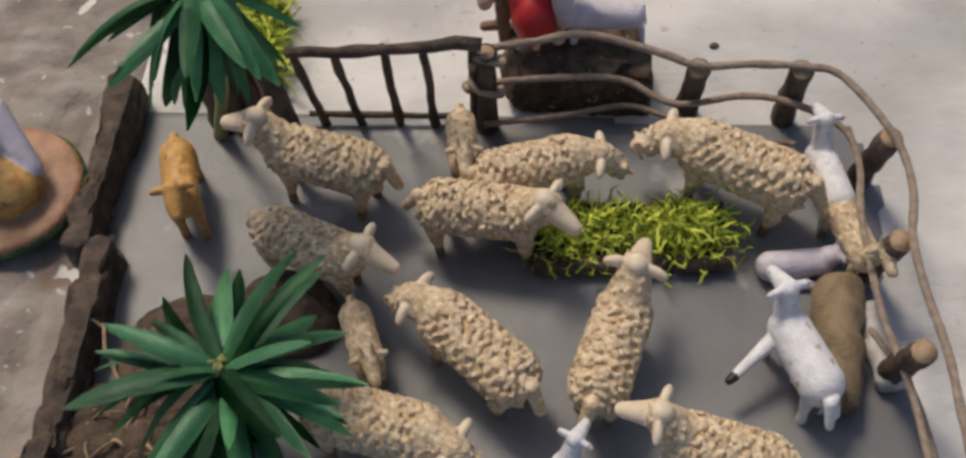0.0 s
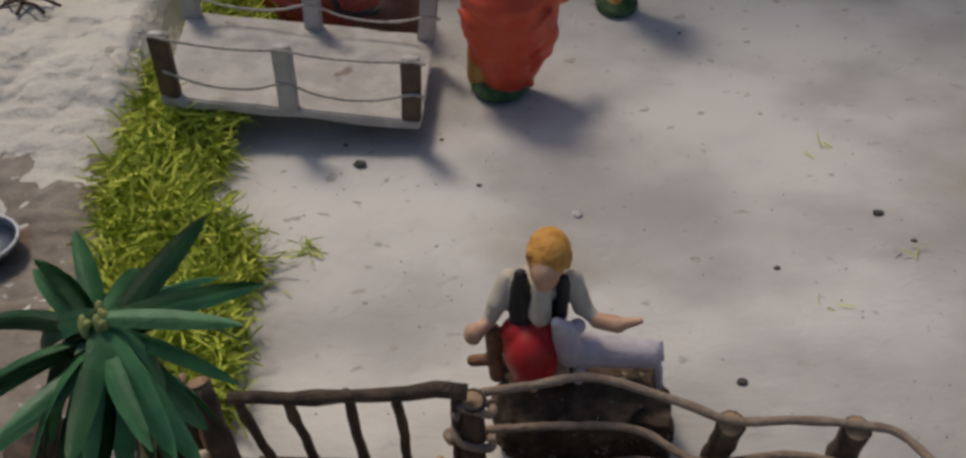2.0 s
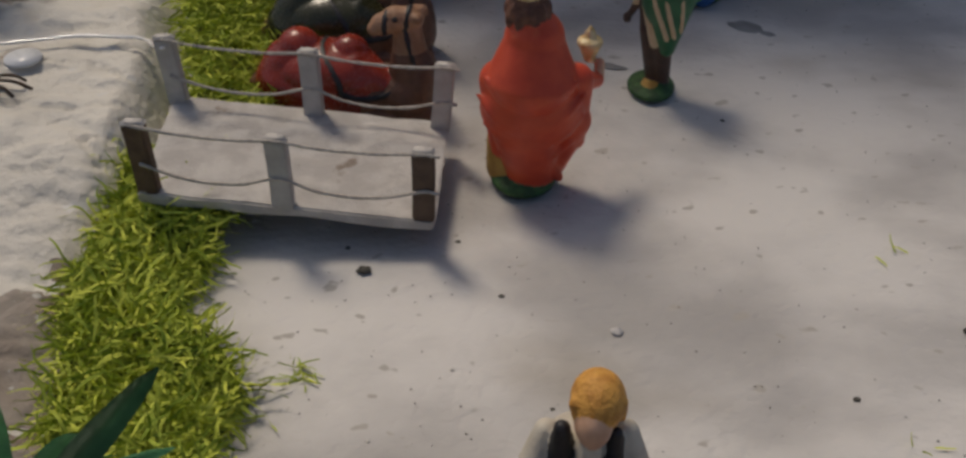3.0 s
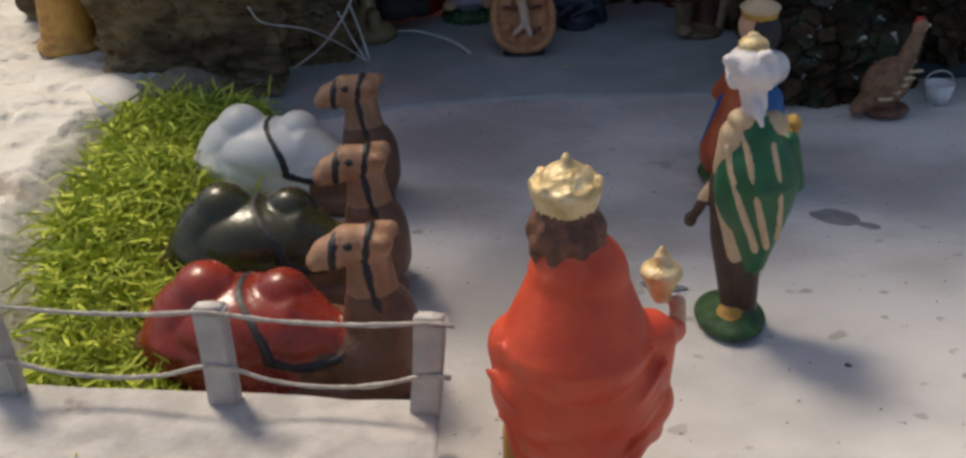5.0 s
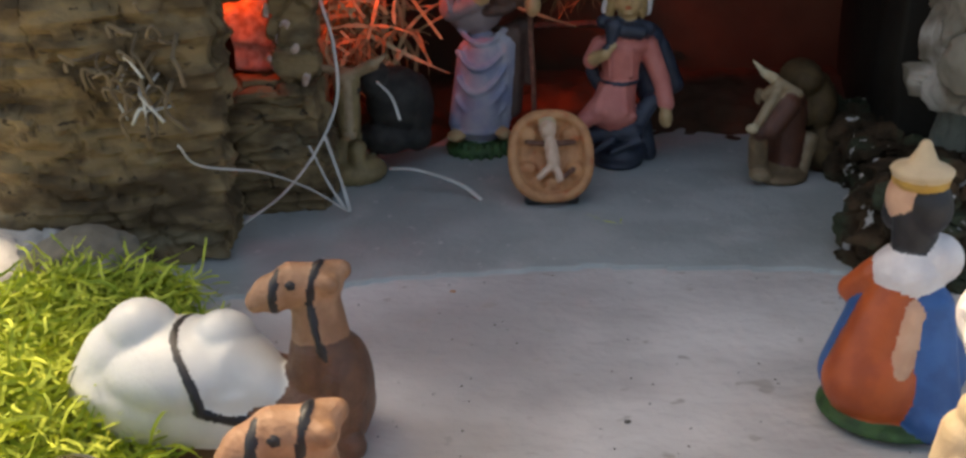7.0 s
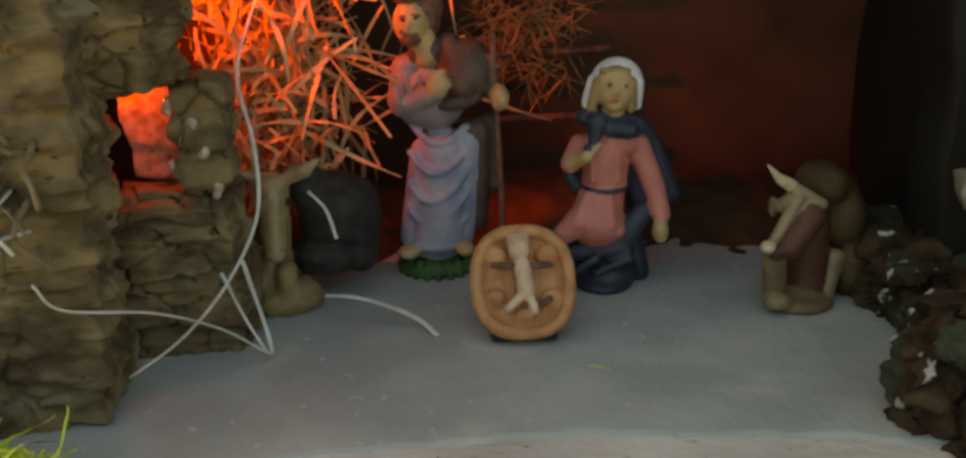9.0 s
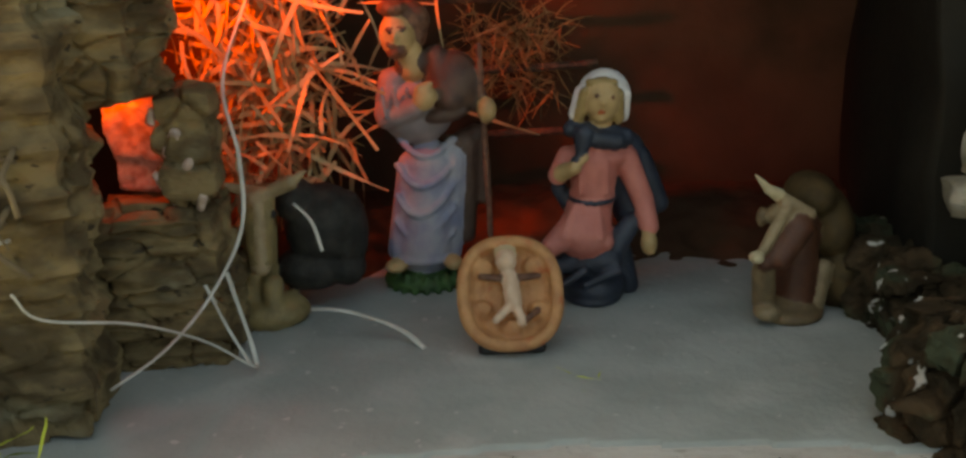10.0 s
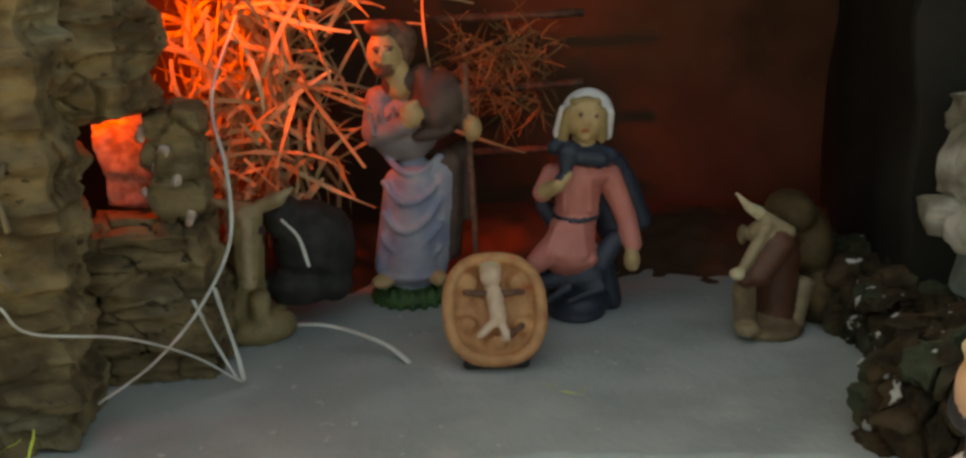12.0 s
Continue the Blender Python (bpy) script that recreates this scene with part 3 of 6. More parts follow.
def strip_one(x, y):
    left = -0.150 + (0.60 - y) * 0.22
    right = -0.088 + 0.034 * ease(0.505, 0.455, y) - 0.01 * ease(0.46, 0.42, y)
    r = ragged(x, y)
    if y < 0.425:
        left, right = -0.086, -0.050
    return left + r < x < right + r and 0.375 + r < y < 0.60


moss_clump("bright green moss strip running under the bridge", strip_one, (-0.165, -0.040, 0.365, 0.605),
           lambda x, y: 0.014 + 0.008 * noise.noise(Vector((x * 30, y * 30, 0))), 7500)


def strip_two(x, y):
    r = ragged(x, y)
    left = -0.122 - 0.033 * ease(0.65, 0.76, y) + 0.030 * ease(0.82, 0.93, y)
    return left + r < x < -0.075 + r - 0.02 * ease(0.82, 0.9, y) and 0.63 < y < 0.882 + r


moss_clump("bright green moss bank beside the camels", strip_two, (-0.17, -0.06, 0.625, 0.915),
           lambda x, y: 0.012 + 0.016 * ease(-0.08, -0.13, x) + 0.006 * noise.noise(Vector((x * 30, y * 30, 4))), 10000)


# trough of greens in the pen
def trough(x, y, rz):
    ob = thing("feed_trough", "dark twig trough heaped with bright green moss in the pen", "trough", (x, y, 0.0014), rz)
    for s in (-1, 1):
        bm = bmesh.new()
        rod(bm, (-0.038, s * 0.0125, 0.004), (0.038, s * 0.0125, 0.0045), 0.0038, 0.0034, 10)
        part("side_twig", bm, M["bark"], ob)
    for s in (-1, 1):
        bm = bmesh.new()
        rod(bm, (s * 0.036, -0.012, 0.0045), (s * 0.036, 0.012, 0.0045), 0.003, 0.003, 10)
        part("end_twig", bm, M["bark"], ob)
    bm = bmesh.new()
    slab(bm, (0.07, 0.022, 0.003), pose(0, 0, 0.002), 0)
    part("tray", bm, M["bark"], ob)
    bm = bmesh.new()

    def place(i):
        x = random.choice((random.gauss(-0.018, 0.012), random.gauss(0.019, 0.010)))
        yy = random.gauss(0, 0.006)
        z = 0.005 + 0.013 * math.exp(-(yy / 0.009) ** 2) * random.random()
        a = random.uniform(0, math.tau)
        return (max(-0.04, min(0.04, x)), yy, z), (math.cos(a), math.sin(a), random.uniform(-0.1, 1.1))
    blades(bm, 900, place, 0.013, 0.0006, 0.4, 1.5, 8, 0.75)
    tagged(part("moss_heap", bm, M["moss"], ob, "heap of bright green moss"), kind="stuff")
    return ob


trough(0.103, 0.298, 2)


# ---- sheep, goats and other animals of the pen ----
def fleece(forms, parts, count, size, mat, seed):
    rnd = random.Random(seed)
    for _ in range(count):
        a, b, r0, r1 = rnd.choice(parts)
        t = rnd.random()
        c = Vector(a).lerp(Vector(b), t)
        r = r0 + (r1 - r0) * t
        while True:
            u = Vector((rnd.uniform(-1, 1), rnd.uniform(-1, 1), rnd.uniform(-1, 1)))
            if 0.1 < u.length < 1:
                break
        u.normalize()
        c = c + u * r * 0.985
        forms.append(E(tuple(c), (size * rnd.uniform(0.7, 1.1), size * rnd.uniform(0.6, 1.0), size * rnd.uniform(0.5, 0.8)), mat, (rnd.uniform(0, 180), rnd.uniform(0, 180), 0)))


def sheep_mesh(name, head="up", turn=0.0, seed=1, wool="wool", face="face", leg="hoof", wooly=True):
    """A sheep that looks along +x; turn bends its neck to the side."""
    body = ((-0.019, 0, 0.0255), (0.010, 0, 0.0265), 0.0099, 0.0094)
    f = [C(*body, wool), E((-0.006, 0, 0.0255), (0.022, 0.0102, 0.0104), wool)]
    for sx, sy in ((-0.020, 0.006), (-0.022, -0.006), (0.010, 0.0055), (0.013, -0.0055)):
        f += [C((sx, sy, 0.019), (sx + 0.001, sy, 0.0085), 0.0042, 0.0022, wool), C((sx + 0.001, sy, 0.0085), (sx + 0.0015, sy, 0.0012), 0.0019, 0.0020, leg)]
    f += [C((-0.029, 0, 0.031), (-0.034, 0.001, 0.022), 0.003, 0.0022, wool)]
    s, c = math.sin(radians(turn)), math.cos(radians(turn))
    if head == "up":
        base, top = Vector((0.014, 0, 0.031)), Vector((0.014 + 0.008 * c, 0.008 * s, 0.041))
        nose = top + Vector((0.0125 * c, 0.0125 * s, -0.0045))
    else:
        base, top = Vector((0.014, 0, 0.029)), Vector((0.014 + 0.011 * c, 0.011 * s, 0.029))
        nose = top + Vector((0.009 * c, 0.009 * s, -0.0085))
    f += [C(tuple(base), tuple(top), 0.0085, 0.0058, wool), C(tuple(top), tuple(nose), 0.0056, 0.0030, face)]
    side = Vector((-s, c, 0))
    for k in (-1, 1):
        e = top + side * k * 0.0075 + Vector((-0.001 * c, -0.001 * s, 0.0018))
        f.append(E(tuple(e), (0.0020, 0.0048, 0.0026), face, (k * -18, 0, turn + 8 * k)))
    f.append(E(tuple(top + Vector((-0.001, 0, 0.0042))), (0.004, 0.004, 0.0028), wool if head == "down" else face))
    if wooly:
        rnd = random.Random(seed)
        for i in range(24):
            x = -0.0295 + 0.0465 * i / 23
            t = min(1.0, max(0.0, (x + 0.019) / 0.029))
            over = max(0.0, -0.019 - x, x - 0.010)
            r = math.sqrt(max(0.0, (0.0105 - 0.0004 * t) ** 2 - over ** 2))
            for k in range(11):
                a = radians(-140 + 28 * k + (14 if i % 2 else 0) + rnd.uniform(-5, 5))
                b = a + radians(rnd.uniform(17, 25)) * rnd.choice((-1, 1))
                lean, rr = rnd.uniform(0.0005, 0.0017) * rnd.choice((-1, 1)), r * rnd.uniform(0.98, 1.03)
                f.append(C((x, rr * math.sin(a), 0.026 + 0.001 * t + rr * math.cos(a)), (x + lean, rr * math.sin(b), 0.026 + 0.001 * t + rr * math.cos(b)), 0.00095, 0.0007, wool))
        fleece(f, [(tuple(base), tuple(top), 0.008, 0.0058)], 90, 0.0013, wool, seed)
        for sx, sy in ((-0.020, 0.006), (-0.022, -0.006), (0.010, 0.0055), (0.013, -0.0055)):
            fleece(f, [((sx, sy, 0.019), (sx + 0.001, sy, 0.0105), 0.0042, 0.0026)], 14, 0.0012, wool, seed + 2)
        if head == "down":
            fleece(f, [(tuple(top), tuple(nose), 0.0054, 0.0045)], 40, 0.0015, wool, seed + 5)
    return fused(name, f, 0.00050, 1)


SHEEP = {
    "up": sheep_mesh("sheep", "up", 0, 1),
    "left": sheep_mesh("sheep", "up", 28, 2),
    "right": sheep_mesh("sheep", "up", -28, 3),
    "down": sheep_mesh("sheep", "down", 14, 4),
    "down2": sheep_mesh("sheep", "down", -16, 5),
}
FLOCK = (  # rump x, y, head x, y, which, label
    (0.010, 0.311, -0.052, 0.327, "up", "cream woolly sheep figurine standing beside the twig gate"),
    (0.038, 0.309, 0.097, 0.325, "down2", "tan woolly sheep figurine with its head low"),
    (0.172, 0.303, 0.110, 0.334, "down", "tan woolly sheep figurine grazing near the twine rails"),
    (0.018, 0.299, 0.080, 0.291, "right", "cream woolly sheep figurine looking at the trough"),
    (-0.042, 0.290, 0.012, 0.266, "up", "pale woolly sheep figurine under the palm leaves"),
    (0.066, 0.219, 0.018, 0.262, "down", "woolly sheep figurine with its head bent down"),
    (0.083, 0.213, 0.103, 0.272, "up", "long woolly sheep figurine facing the trough"),
    (-0.015, 0.216, 0.047, 0.200, "down2", "tan woolly sheep figurine with its head lowered"),
    (0.152, 0.196, 0.096, 0.212, "up", "pale-faced woolly sheep figurine with pricked ears"),
)
for rx, ry, hx, hy, which, label in FLOCK:
    a = math.degrees(math.atan2(hy - ry, hx - rx))
    n = math.hypot(hx - rx, hy - ry)
    figure("sheep_figurine", SHEEP[which], label, "sheep figurine", (rx + hx) / 2, (ry + hy) / 2, a, 0.001, n / 0.0635, "sheep in the pen")


def goat_mesh(name, coat, horns=True, seed=3, lifted=False, face=None, leg=None):
    """A kid looking along +x with its head raised."""
    face, leg = face or coat, leg or coat
    f = [C((-0.014, 0, 0.021), (0.010, 0, 0.022), 0.0075, 0.007, coat), C((0.012, 0, 0.026), (0.017, 0, 0.037), 0.0052, 0.004, coat),
         C((0.017, 0, 0.039), (0.0265, 0, 0.036), 0.0042, 0.0024, face), C((-0.021, 0, 0.025), (-0.025, 0, 0.020), 0.0022, 0.0014, coat)]
    for sx, sy, dx in ((-0.015, 0.0042, -0.002), (-0.016, -0.0042, 0), (0.010, 0.004, 0.003), (0.011, -0.004, 0)):
        f += [C((sx, sy, 0.018), (sx + dx * 0.5, sy, 0.009), 0.0032, 0.0021, coat), C((sx + dx * 0.5, sy, 0.009), (sx + dx, sy, 0.0015), 0.0018, 0.0021, leg)]
    if lifted:
        f += [C((0.009, 0.004, 0.021), (0.005, 0.015, 0.019), 0.0034, 0.0025, coat), C((0.005, 0.015, 0.019), (0.002, 0.024, 0.016), 0.0023, 0.0019, coat), C((0.002, 0.024, 0.016), (0.0012, 0.0265, 0.0152), 0.0020, 0.0017, "black")]
        f += [C((-0.013, 0, 0.0225), (0.008, 0, 0.024), 0.0085, 0.0078, coat), C((-0.022, 0.002, 0.025), (-0.027, 0.003, 0.017), 0.0024, 0.0016, coat)]
    for k in (-1, 1):
        f.append(E((0.0165, k * 0.0055, 0.0400), (0.0016, 0.0036, 0.0019), coat, (k * -15, 0, 0)))
        if horns:
            f.append(C((0.0165, k * 0.002, 0.042), (0.0145, k * 0.0028, 0.047), 0.0013, 0.0006, "horn"))
    fleece(f, [((-0.014, 0, 0.021), (0.010, 0, 0.022), 0.0073, 0.0068)], 70, 0.0015, coat, seed)
    return fused(name, f, 0.0006, 1)


white_goat = goat_mesh("goat", "white", False)
tan_kid = goat_mesh("kid", "wool", True, 8, leg="hoof")
orange_dog = goat_mesh("dog", "orange", False, 11)
lifting_goat = goat_mesh("goat", "white", False, 6, True)
figure("goat_figurine", lifting_goat, "white goat figurine lifting a black-hoofed foreleg", "goat figurine", 0.158, 0.241, 112, 0.001, 0.98)
figure("goat_figurine", white_goat, "small white goat figurine by the twine rails", "goat figurine", 0.180, 0.320, 100, 0.001, 0.88)
figure("goat_figurine", tan_kid, "tan kid figurine with small horns behind the sheep", "goat figurine", 0.036, 0.332, -84, 0.001, 0.85)
figure("lamb_figurine", white_goat, "small white lamb figurine beside a sheep", "lamb figurine", 0.072, 0.193, 60, 0.001, 0.75)
figure("lamb_figurine", tan_kid, "small tan lamb figurine next to the palm", "lamb figurine", 0.004, 0.243, -70, 0.001, 0.82)
figure("dog_figurine", orange_dog, "orange-tan dog figurine along the bark edging", "dog figurine", -0.074, 0.310, -74, 0.001, 0.98)
figure("dog_figurine", orange_dog, "orange-tan dog figurine under the palm", "dog figurine", -0.036, 0.200, -80, 0.001, 1.1)
figure("goat_figurine", tan_kid, "tan goat figurine behind the split log", "goat figurine", 0.186, 0.290, -75, 0.001, 0.85)
figure("lamb_figurine", fused("lamb", [C((-0.010, 0, 0.006), (0.008, 0, 0.006), 0.0055, 0.005, "lilac"), C((0.010, 0, 0.009), (0.016, 0, 0.010), 0.004, 0.003, "lilac"), C((0.014, -0.004, 0.012), (0.014, 0.004, 0.012), 0.0014, 0.0014, "lilac"),
       C((-0.006, -0.006, 0.002), (0.004, -0.007, 0.002), 0.0018, 0.0018, "lilac")], 0.0006), "lilac-white lamb figurine lying down", "lamb figurine", 0.167, 0.286, 8, 0.001, 1.1)


# ---- twig gate, posts, twine and logs of the pen ----
def stick(bm, a, b, ra, rb, bend=0.0008, knots=2, n=9):
    a, b = Vector(a), Vector(b)
    pts = [a.lerp(b, k / 8) + noise.noise_vector(a.lerp(b, k / 8) * 90) * bend for k in range(9)]
    tube(bm, pts, lambda t: (ra + (rb - ra) * t) * (1 + 0.22 * max(0, math.sin(t * 7.5 + a.x * 400)) ** 6), n, 0.25)


gate = thing("twig_gate", "gate of thin dark twigs between the pen and the yard", "gate", (0.003, 0.3555, 0))
bm = bmesh.new()
stick(bm, (-0.034, -0.012, 0.059), (0.0405, -0.004, 0.058), 0.0021, 0.0026, 0.0022)
part("top_rail", bm, M["bark"], gate)
bm = bmesh.new()
stick(bm, (-0.034, 0.002, 0.0075), (0.0405, 0.003, 0.0065), 0.0013, 0.0013)
part("bottom_rail", bm, M["bark"], gate)
for x0, x1 in ((-0.032, -0.028), (-0.0165, -0.0125), (0.003, 0.0045), (0.0185, 0.0195), (0.037, 0.0375)):
    bm = bmesh.new()
    stick(bm, (x0, -0.0105 + 0.09 * (x0 + 0.034), 0.059), (x1, 0.002, 0.0005), 0.0017, 0.0019)
    part("upright", bm, M["bark"], gate)


def post(x, y, tx, ty, h, r, label):
    ob = thing("pen_post", label, "post", (x, y, 0), group="posts of the pen")
    bm = bmesh.new()
    stick(bm, (0, 0, -0.001), (tx - x, ty - y, h), r, r * 0.96, 0.0008, n=12)
    part("post_bark", bm, M["bark"], ob)
    bm = bmesh.new()
    d = Vector((tx - x, ty - y, h)).normalized()
    rod(bm, Vector((tx - x, ty - y, h)), Vector((tx - x, ty - y, h)) + d * 0.0006, r * 0.9, r * 0.86, 12)
    part("cut_end", bm, M["cut"], ob, "pale sawn end")


for x, y, tx, ty in ((0.131, 0.368, 0.129, 0.354), (0.172, 0.364, 0.1695, 0.354), (0.198, 0.331, 0.198, 0.321), (0.193, 0.286, 0.193, 0.275), (0.194, 0.243, 0.192, 0.232), (0.193, 0.196, 0.192, 0.188)):
    post(x, y, tx, ty, 0.042, 0.0048, "short dark branch post leaning inward")
post(0.0455, 0.356, 0.045, 0.352, 0.052, 0.0042, "branch post beside the twig gate")


def cord(name, points, r, mat, label, category, steps=8, flat=1.0, wobble=0.25):
    bm = bmesh.new()
    tube(bm, smooth_line(points, steps), r, 8, wobble, flat)
    return solid(name, bm, M[mat], label, category)


TOP = ((0.0395, 0.349, 0.046), (0.044, 0.357, 0.048), (0.065, 0.363, 0.0475), (0.085, 0.367, 0.0475), (0.113, 0.359, 0.046), (0.129, 0.3535, 0.0445), (0.150, 0.355, 0.044), (0.170, 0.3535, 0.0445), (0.184, 0.349, 0.044),
       (0.198, 0.321, 0.044), (0.201, 0.298, 0.043), (0.1965, 0.275, 0.0435), (0.197, 0.254, 0.043), (0.199, 0.232, 0.0435), (0.199, 0.210, 0.043), (0.198, 0.175, 0.042))
cord("twine_rail", TOP, 0.00155, "twine", "top rail of grey-brown jute twine round the pen", "twine")
MID = ((0.038, 0.352, 0.030), (0.037, 0.358, 0.027), (0.051, 0.360, 0.0265), (0.075, 0.363, 0.026), (0.101, 0.363, 0.025), (0.122, 0.353, 0.022), (0.150, 0.355, 0.025), (0.169, 0.351, 0.0255), (0.187, 0.338, 0.026),
       (0.1905, 0.320, 0.026), (0.188, 0.302, 0.025), (0.187, 0.284, 0.026), (0.1875, 0.254, 0.026), (0.192, 0.223, 0.026), (0.193, 0.18, 0.026))
cord("twine_rail", MID, 0.0015, "twine", "middle rail of grey-brown jute twine round the pen", "twine")
cord("twine_rail", ((0.044, 0.349, 0.012), (0.076, 0.355, 0.011), (0.102, 0.360, 0.012), (0.117, 0.356, 0.012), (0.150, 0.345, 0.010), (0.172, 0.340, 0.013)), 0.0013, "twine", "low rail of jute twine", "twine")
cord("twine_knot", ((0.0405, 0.350, 0.052), (0.051, 0.350, 0.048), (0.050, 0.359, 0.042), (0.040, 0.358, 0.038), (0.041, 0.349, 0.034), (0.051, 0.350, 0.030), (0.050, 0.359, 0.024), (0.041, 0.357, 0.020)), 0.0015, "twine", "jute twine wound round the gate post", "twine")
cord("twine_rail", ((0.205, 0.20, 0.004), (0.198, 0.232, 0.012), (0.189, 0.256, 0.010), (0.186, 0.275, 0.004)), 0.0013, "twine", "loose end of jute twine along the logs", "twine")


def log(name, a, b, r, mat, label, category="log"):
    ob = thing(name, label, category, a)
    bm = bmesh.new()
    d = Vector(b) - Vector(a)
    pts = [d * (k / 10) for k in range(11)]
    tube(bm, pts, r, 14, 0.3)
    for v in bm.verts:
        v.co += noise.noise_vector(v.co * 160) * r * 0.16
    part("bark", bm, M[mat], ob)
    return ob


log("split_log", (0.180, 0.276, 0.0095), (0.171, 0.226, 0.009), 0.0088, "log", "split yellowish log lying inside the rails")
log("grey_branch", (0.190, 0.268, 0.006), (0.194, 0.236, 0.006), 0.0055, "whitewood", "grey weathered branch piece beside the rails", "branch")
for i, (x, y, tx, ty, h) in enumerate(((-0.037, 0.348, -0.049, 0.365, 0.040), (-0.047, 0.350, -0.060, 0.366, 0.037), (-0.057, 0.352, -0.069, 0.366, 0.033), (-0.068, 0.353, -0.076, 0.368, 0.031))):
    post(x, y, tx, ty, h, 0.0046, "slanting branch stub of the pen's corner fence")
cord("split_stick", ((-0.042, 0.345, 0.004), (-0.048, 0.356, 0.022), (-0.055, 0.368, 0.041)), 0.0012, "cut", "pale split stick leaning on the branch stubs", "stick")


def edging(y0, y1, n):
    ob = thing("bark_edging", "low edging of dark rough bark along the pen", "bark edging")
    for k in range(n):
        a, b = y0 + (y1 - y0) * k / n, y0 + (y1 - y0) * (k + 1) / n
        bm = crag((0.011, (b - a) * 1.15, 0.022), 20 + k, cells=40, rough=0.005, strata=0.5)
        o = part("bark_piece", bm, M["bark"], ob)
        o.location = (-0.108 + 0.003 * math.sin(k * 2.2) + 0.004 * (a < 0.24), (a + b) / 2, 0.010)


edging(0.12, 0.365, 3)
for place, size, seed in (((-0.062, 0.237, 0.006), (0.05, 0.06, 0.018), 41), ((-0.085, 0.205, 0.006), (0.05, 0.05, 0.016), 42), ((-0.028, 0.262, 0.004), (0.034, 0.03, 0.014), 43)):
    rock("earth_clod", "earth", "rough brown clod of earth and roots under the palm", place, size, seed, category="earth", cells=40, rough=0.007, strata=0.3, soften=0.85)
for k in range(26):
    a, x, y = random.uniform(0, math.tau), random.gauss(-0.066, 0.016), random.gauss(0.215, 0.02)
    d = Vector((math.cos(a), math.sin(a), 0.25))
    p = Vector((x, y, 0.012))
    cord("dry_root", (tuple(p), tuple(p + d * 0.006 + noise.noise_vector(p * 800) * 0.003), tuple(p + d * 0.012 + noise.noise_vector(p * 600) * 0.004), tuple(p + d * 0.017 - Vector((0, 0, 0.004)))), random.uniform(0.0004, 0.0008), "cut" if k % 2 else "log", "thin dry root under the palm", "root", 4)


# ---- palms ----
def palm_leaf(length, width, droop):
    """A long pointed leaf with a raised midrib, along +x from the crown."""
    bm = bmesh.new()
    n, rows = 9, []
    for k in range(n + 1):
        t = k / n
        w = width * (0.25 + 0.75 * math.sin(math.pi * min(1, 0.12 + t * 0.88)) ** 0.8) if k < n else 0.0004
        z = -droop * t * t * length
        x = length * t * (1 - 0.25 * droop * t)
        rows.append([bm.verts.new((x, -w, z - 0.12 * w)), bm.verts.new((x, -0.5 * w, z + 0.05 * w)), bm.verts.new((x, 0, z + 0.22 * w)), bm.verts.new((x, 0.5 * w, z + 0.05 * w)), bm.verts.new((x, w, z - 0.12 * w))])
    for one, two in zip(rows, rows[1:]):
        for i in range(4):
            bm.faces.new((one[i], one[i + 1], two[i + 1], two[i]))
    bmesh.ops.solidify(bm, geom=bm.faces[:], thickness=0.0003)
    return mesh_of(bm, "leaf", M["leaf"])


LEAVES = [palm_leaf(ln, w, d) for ln, w, d in ((0.056, 0.0042, 0.15), (0.052, 0.0046, 0.35), (0.058, 0.0040, 0.55), (0.046, 0.0044, 0.75), (0.05, 0.0038, 0.25))]


def palm(x, y, cx, cy, cz, count, seed, label, up=0.0, size=1.0):
    rnd = random.Random(seed)
    ob = thing("palm", label, "artificial palm", (x, y, 0))
    bm = bmesh.new()
    top = Vector((cx - x, cy - y, cz))
    tube(bm, smooth_line(((0, 0, 0), tuple(top * 0.5 + Vector((0.004, 0.002, 0))), tuple(top)), 6), lambda t: 0.0032 - 0.001 * t, 9, 0.3)
    part("trunk", bm, M["stem"], ob, "thin yellow-green stem")
    for k in range(count):
        leaf = new("leaf", LEAVES[rnd.randrange(5)])
        leaf.parent = ob
        lift = rnd.uniform(-50, 35) + up
        leaf.matrix_basis = Matrix.Translation(top + Vector((0, 0, rnd.uniform(-0.012, 0.002)))) @ pose(0, 0, 0, rnd.uniform(-35, 35), -lift, k * 137.5 + rnd.uniform(-12, 12)) @ Matrix.Diagonal((*[size * rnd.uniform(0.82, 1.08)] * 3, 1))
    for k in range(6):
        bm = bmesh.new()
        ball(bm, top + Vector((rnd.uniform(-0.003, 0.003), rnd.uniform(-0.003, 0.003), 0.001)), (0.0013, 0.0013, 0.003), (rnd.uniform(-40, 40), rnd.uniform(-40, 40), 0), 6)
        part("bud", bm, M["stem"], ob)


palm(-0.070, 0.350, -0.044, 0.3135, 0.128, 58, 4, "artificial palm with long dark green plastic leaves", -20, 0.80)
palm(-0.262, 0.735, -0.268, 0.728, 0.115, 30, 14, "artificial palm with drooping mid-green leaves on the bank", -20, 0.9)
palm(-0.050, 0.222, -0.0296, 0.2078, 0.070, 48, 9, "low artificial palm with dark green plastic leaves", 16, 0.85)


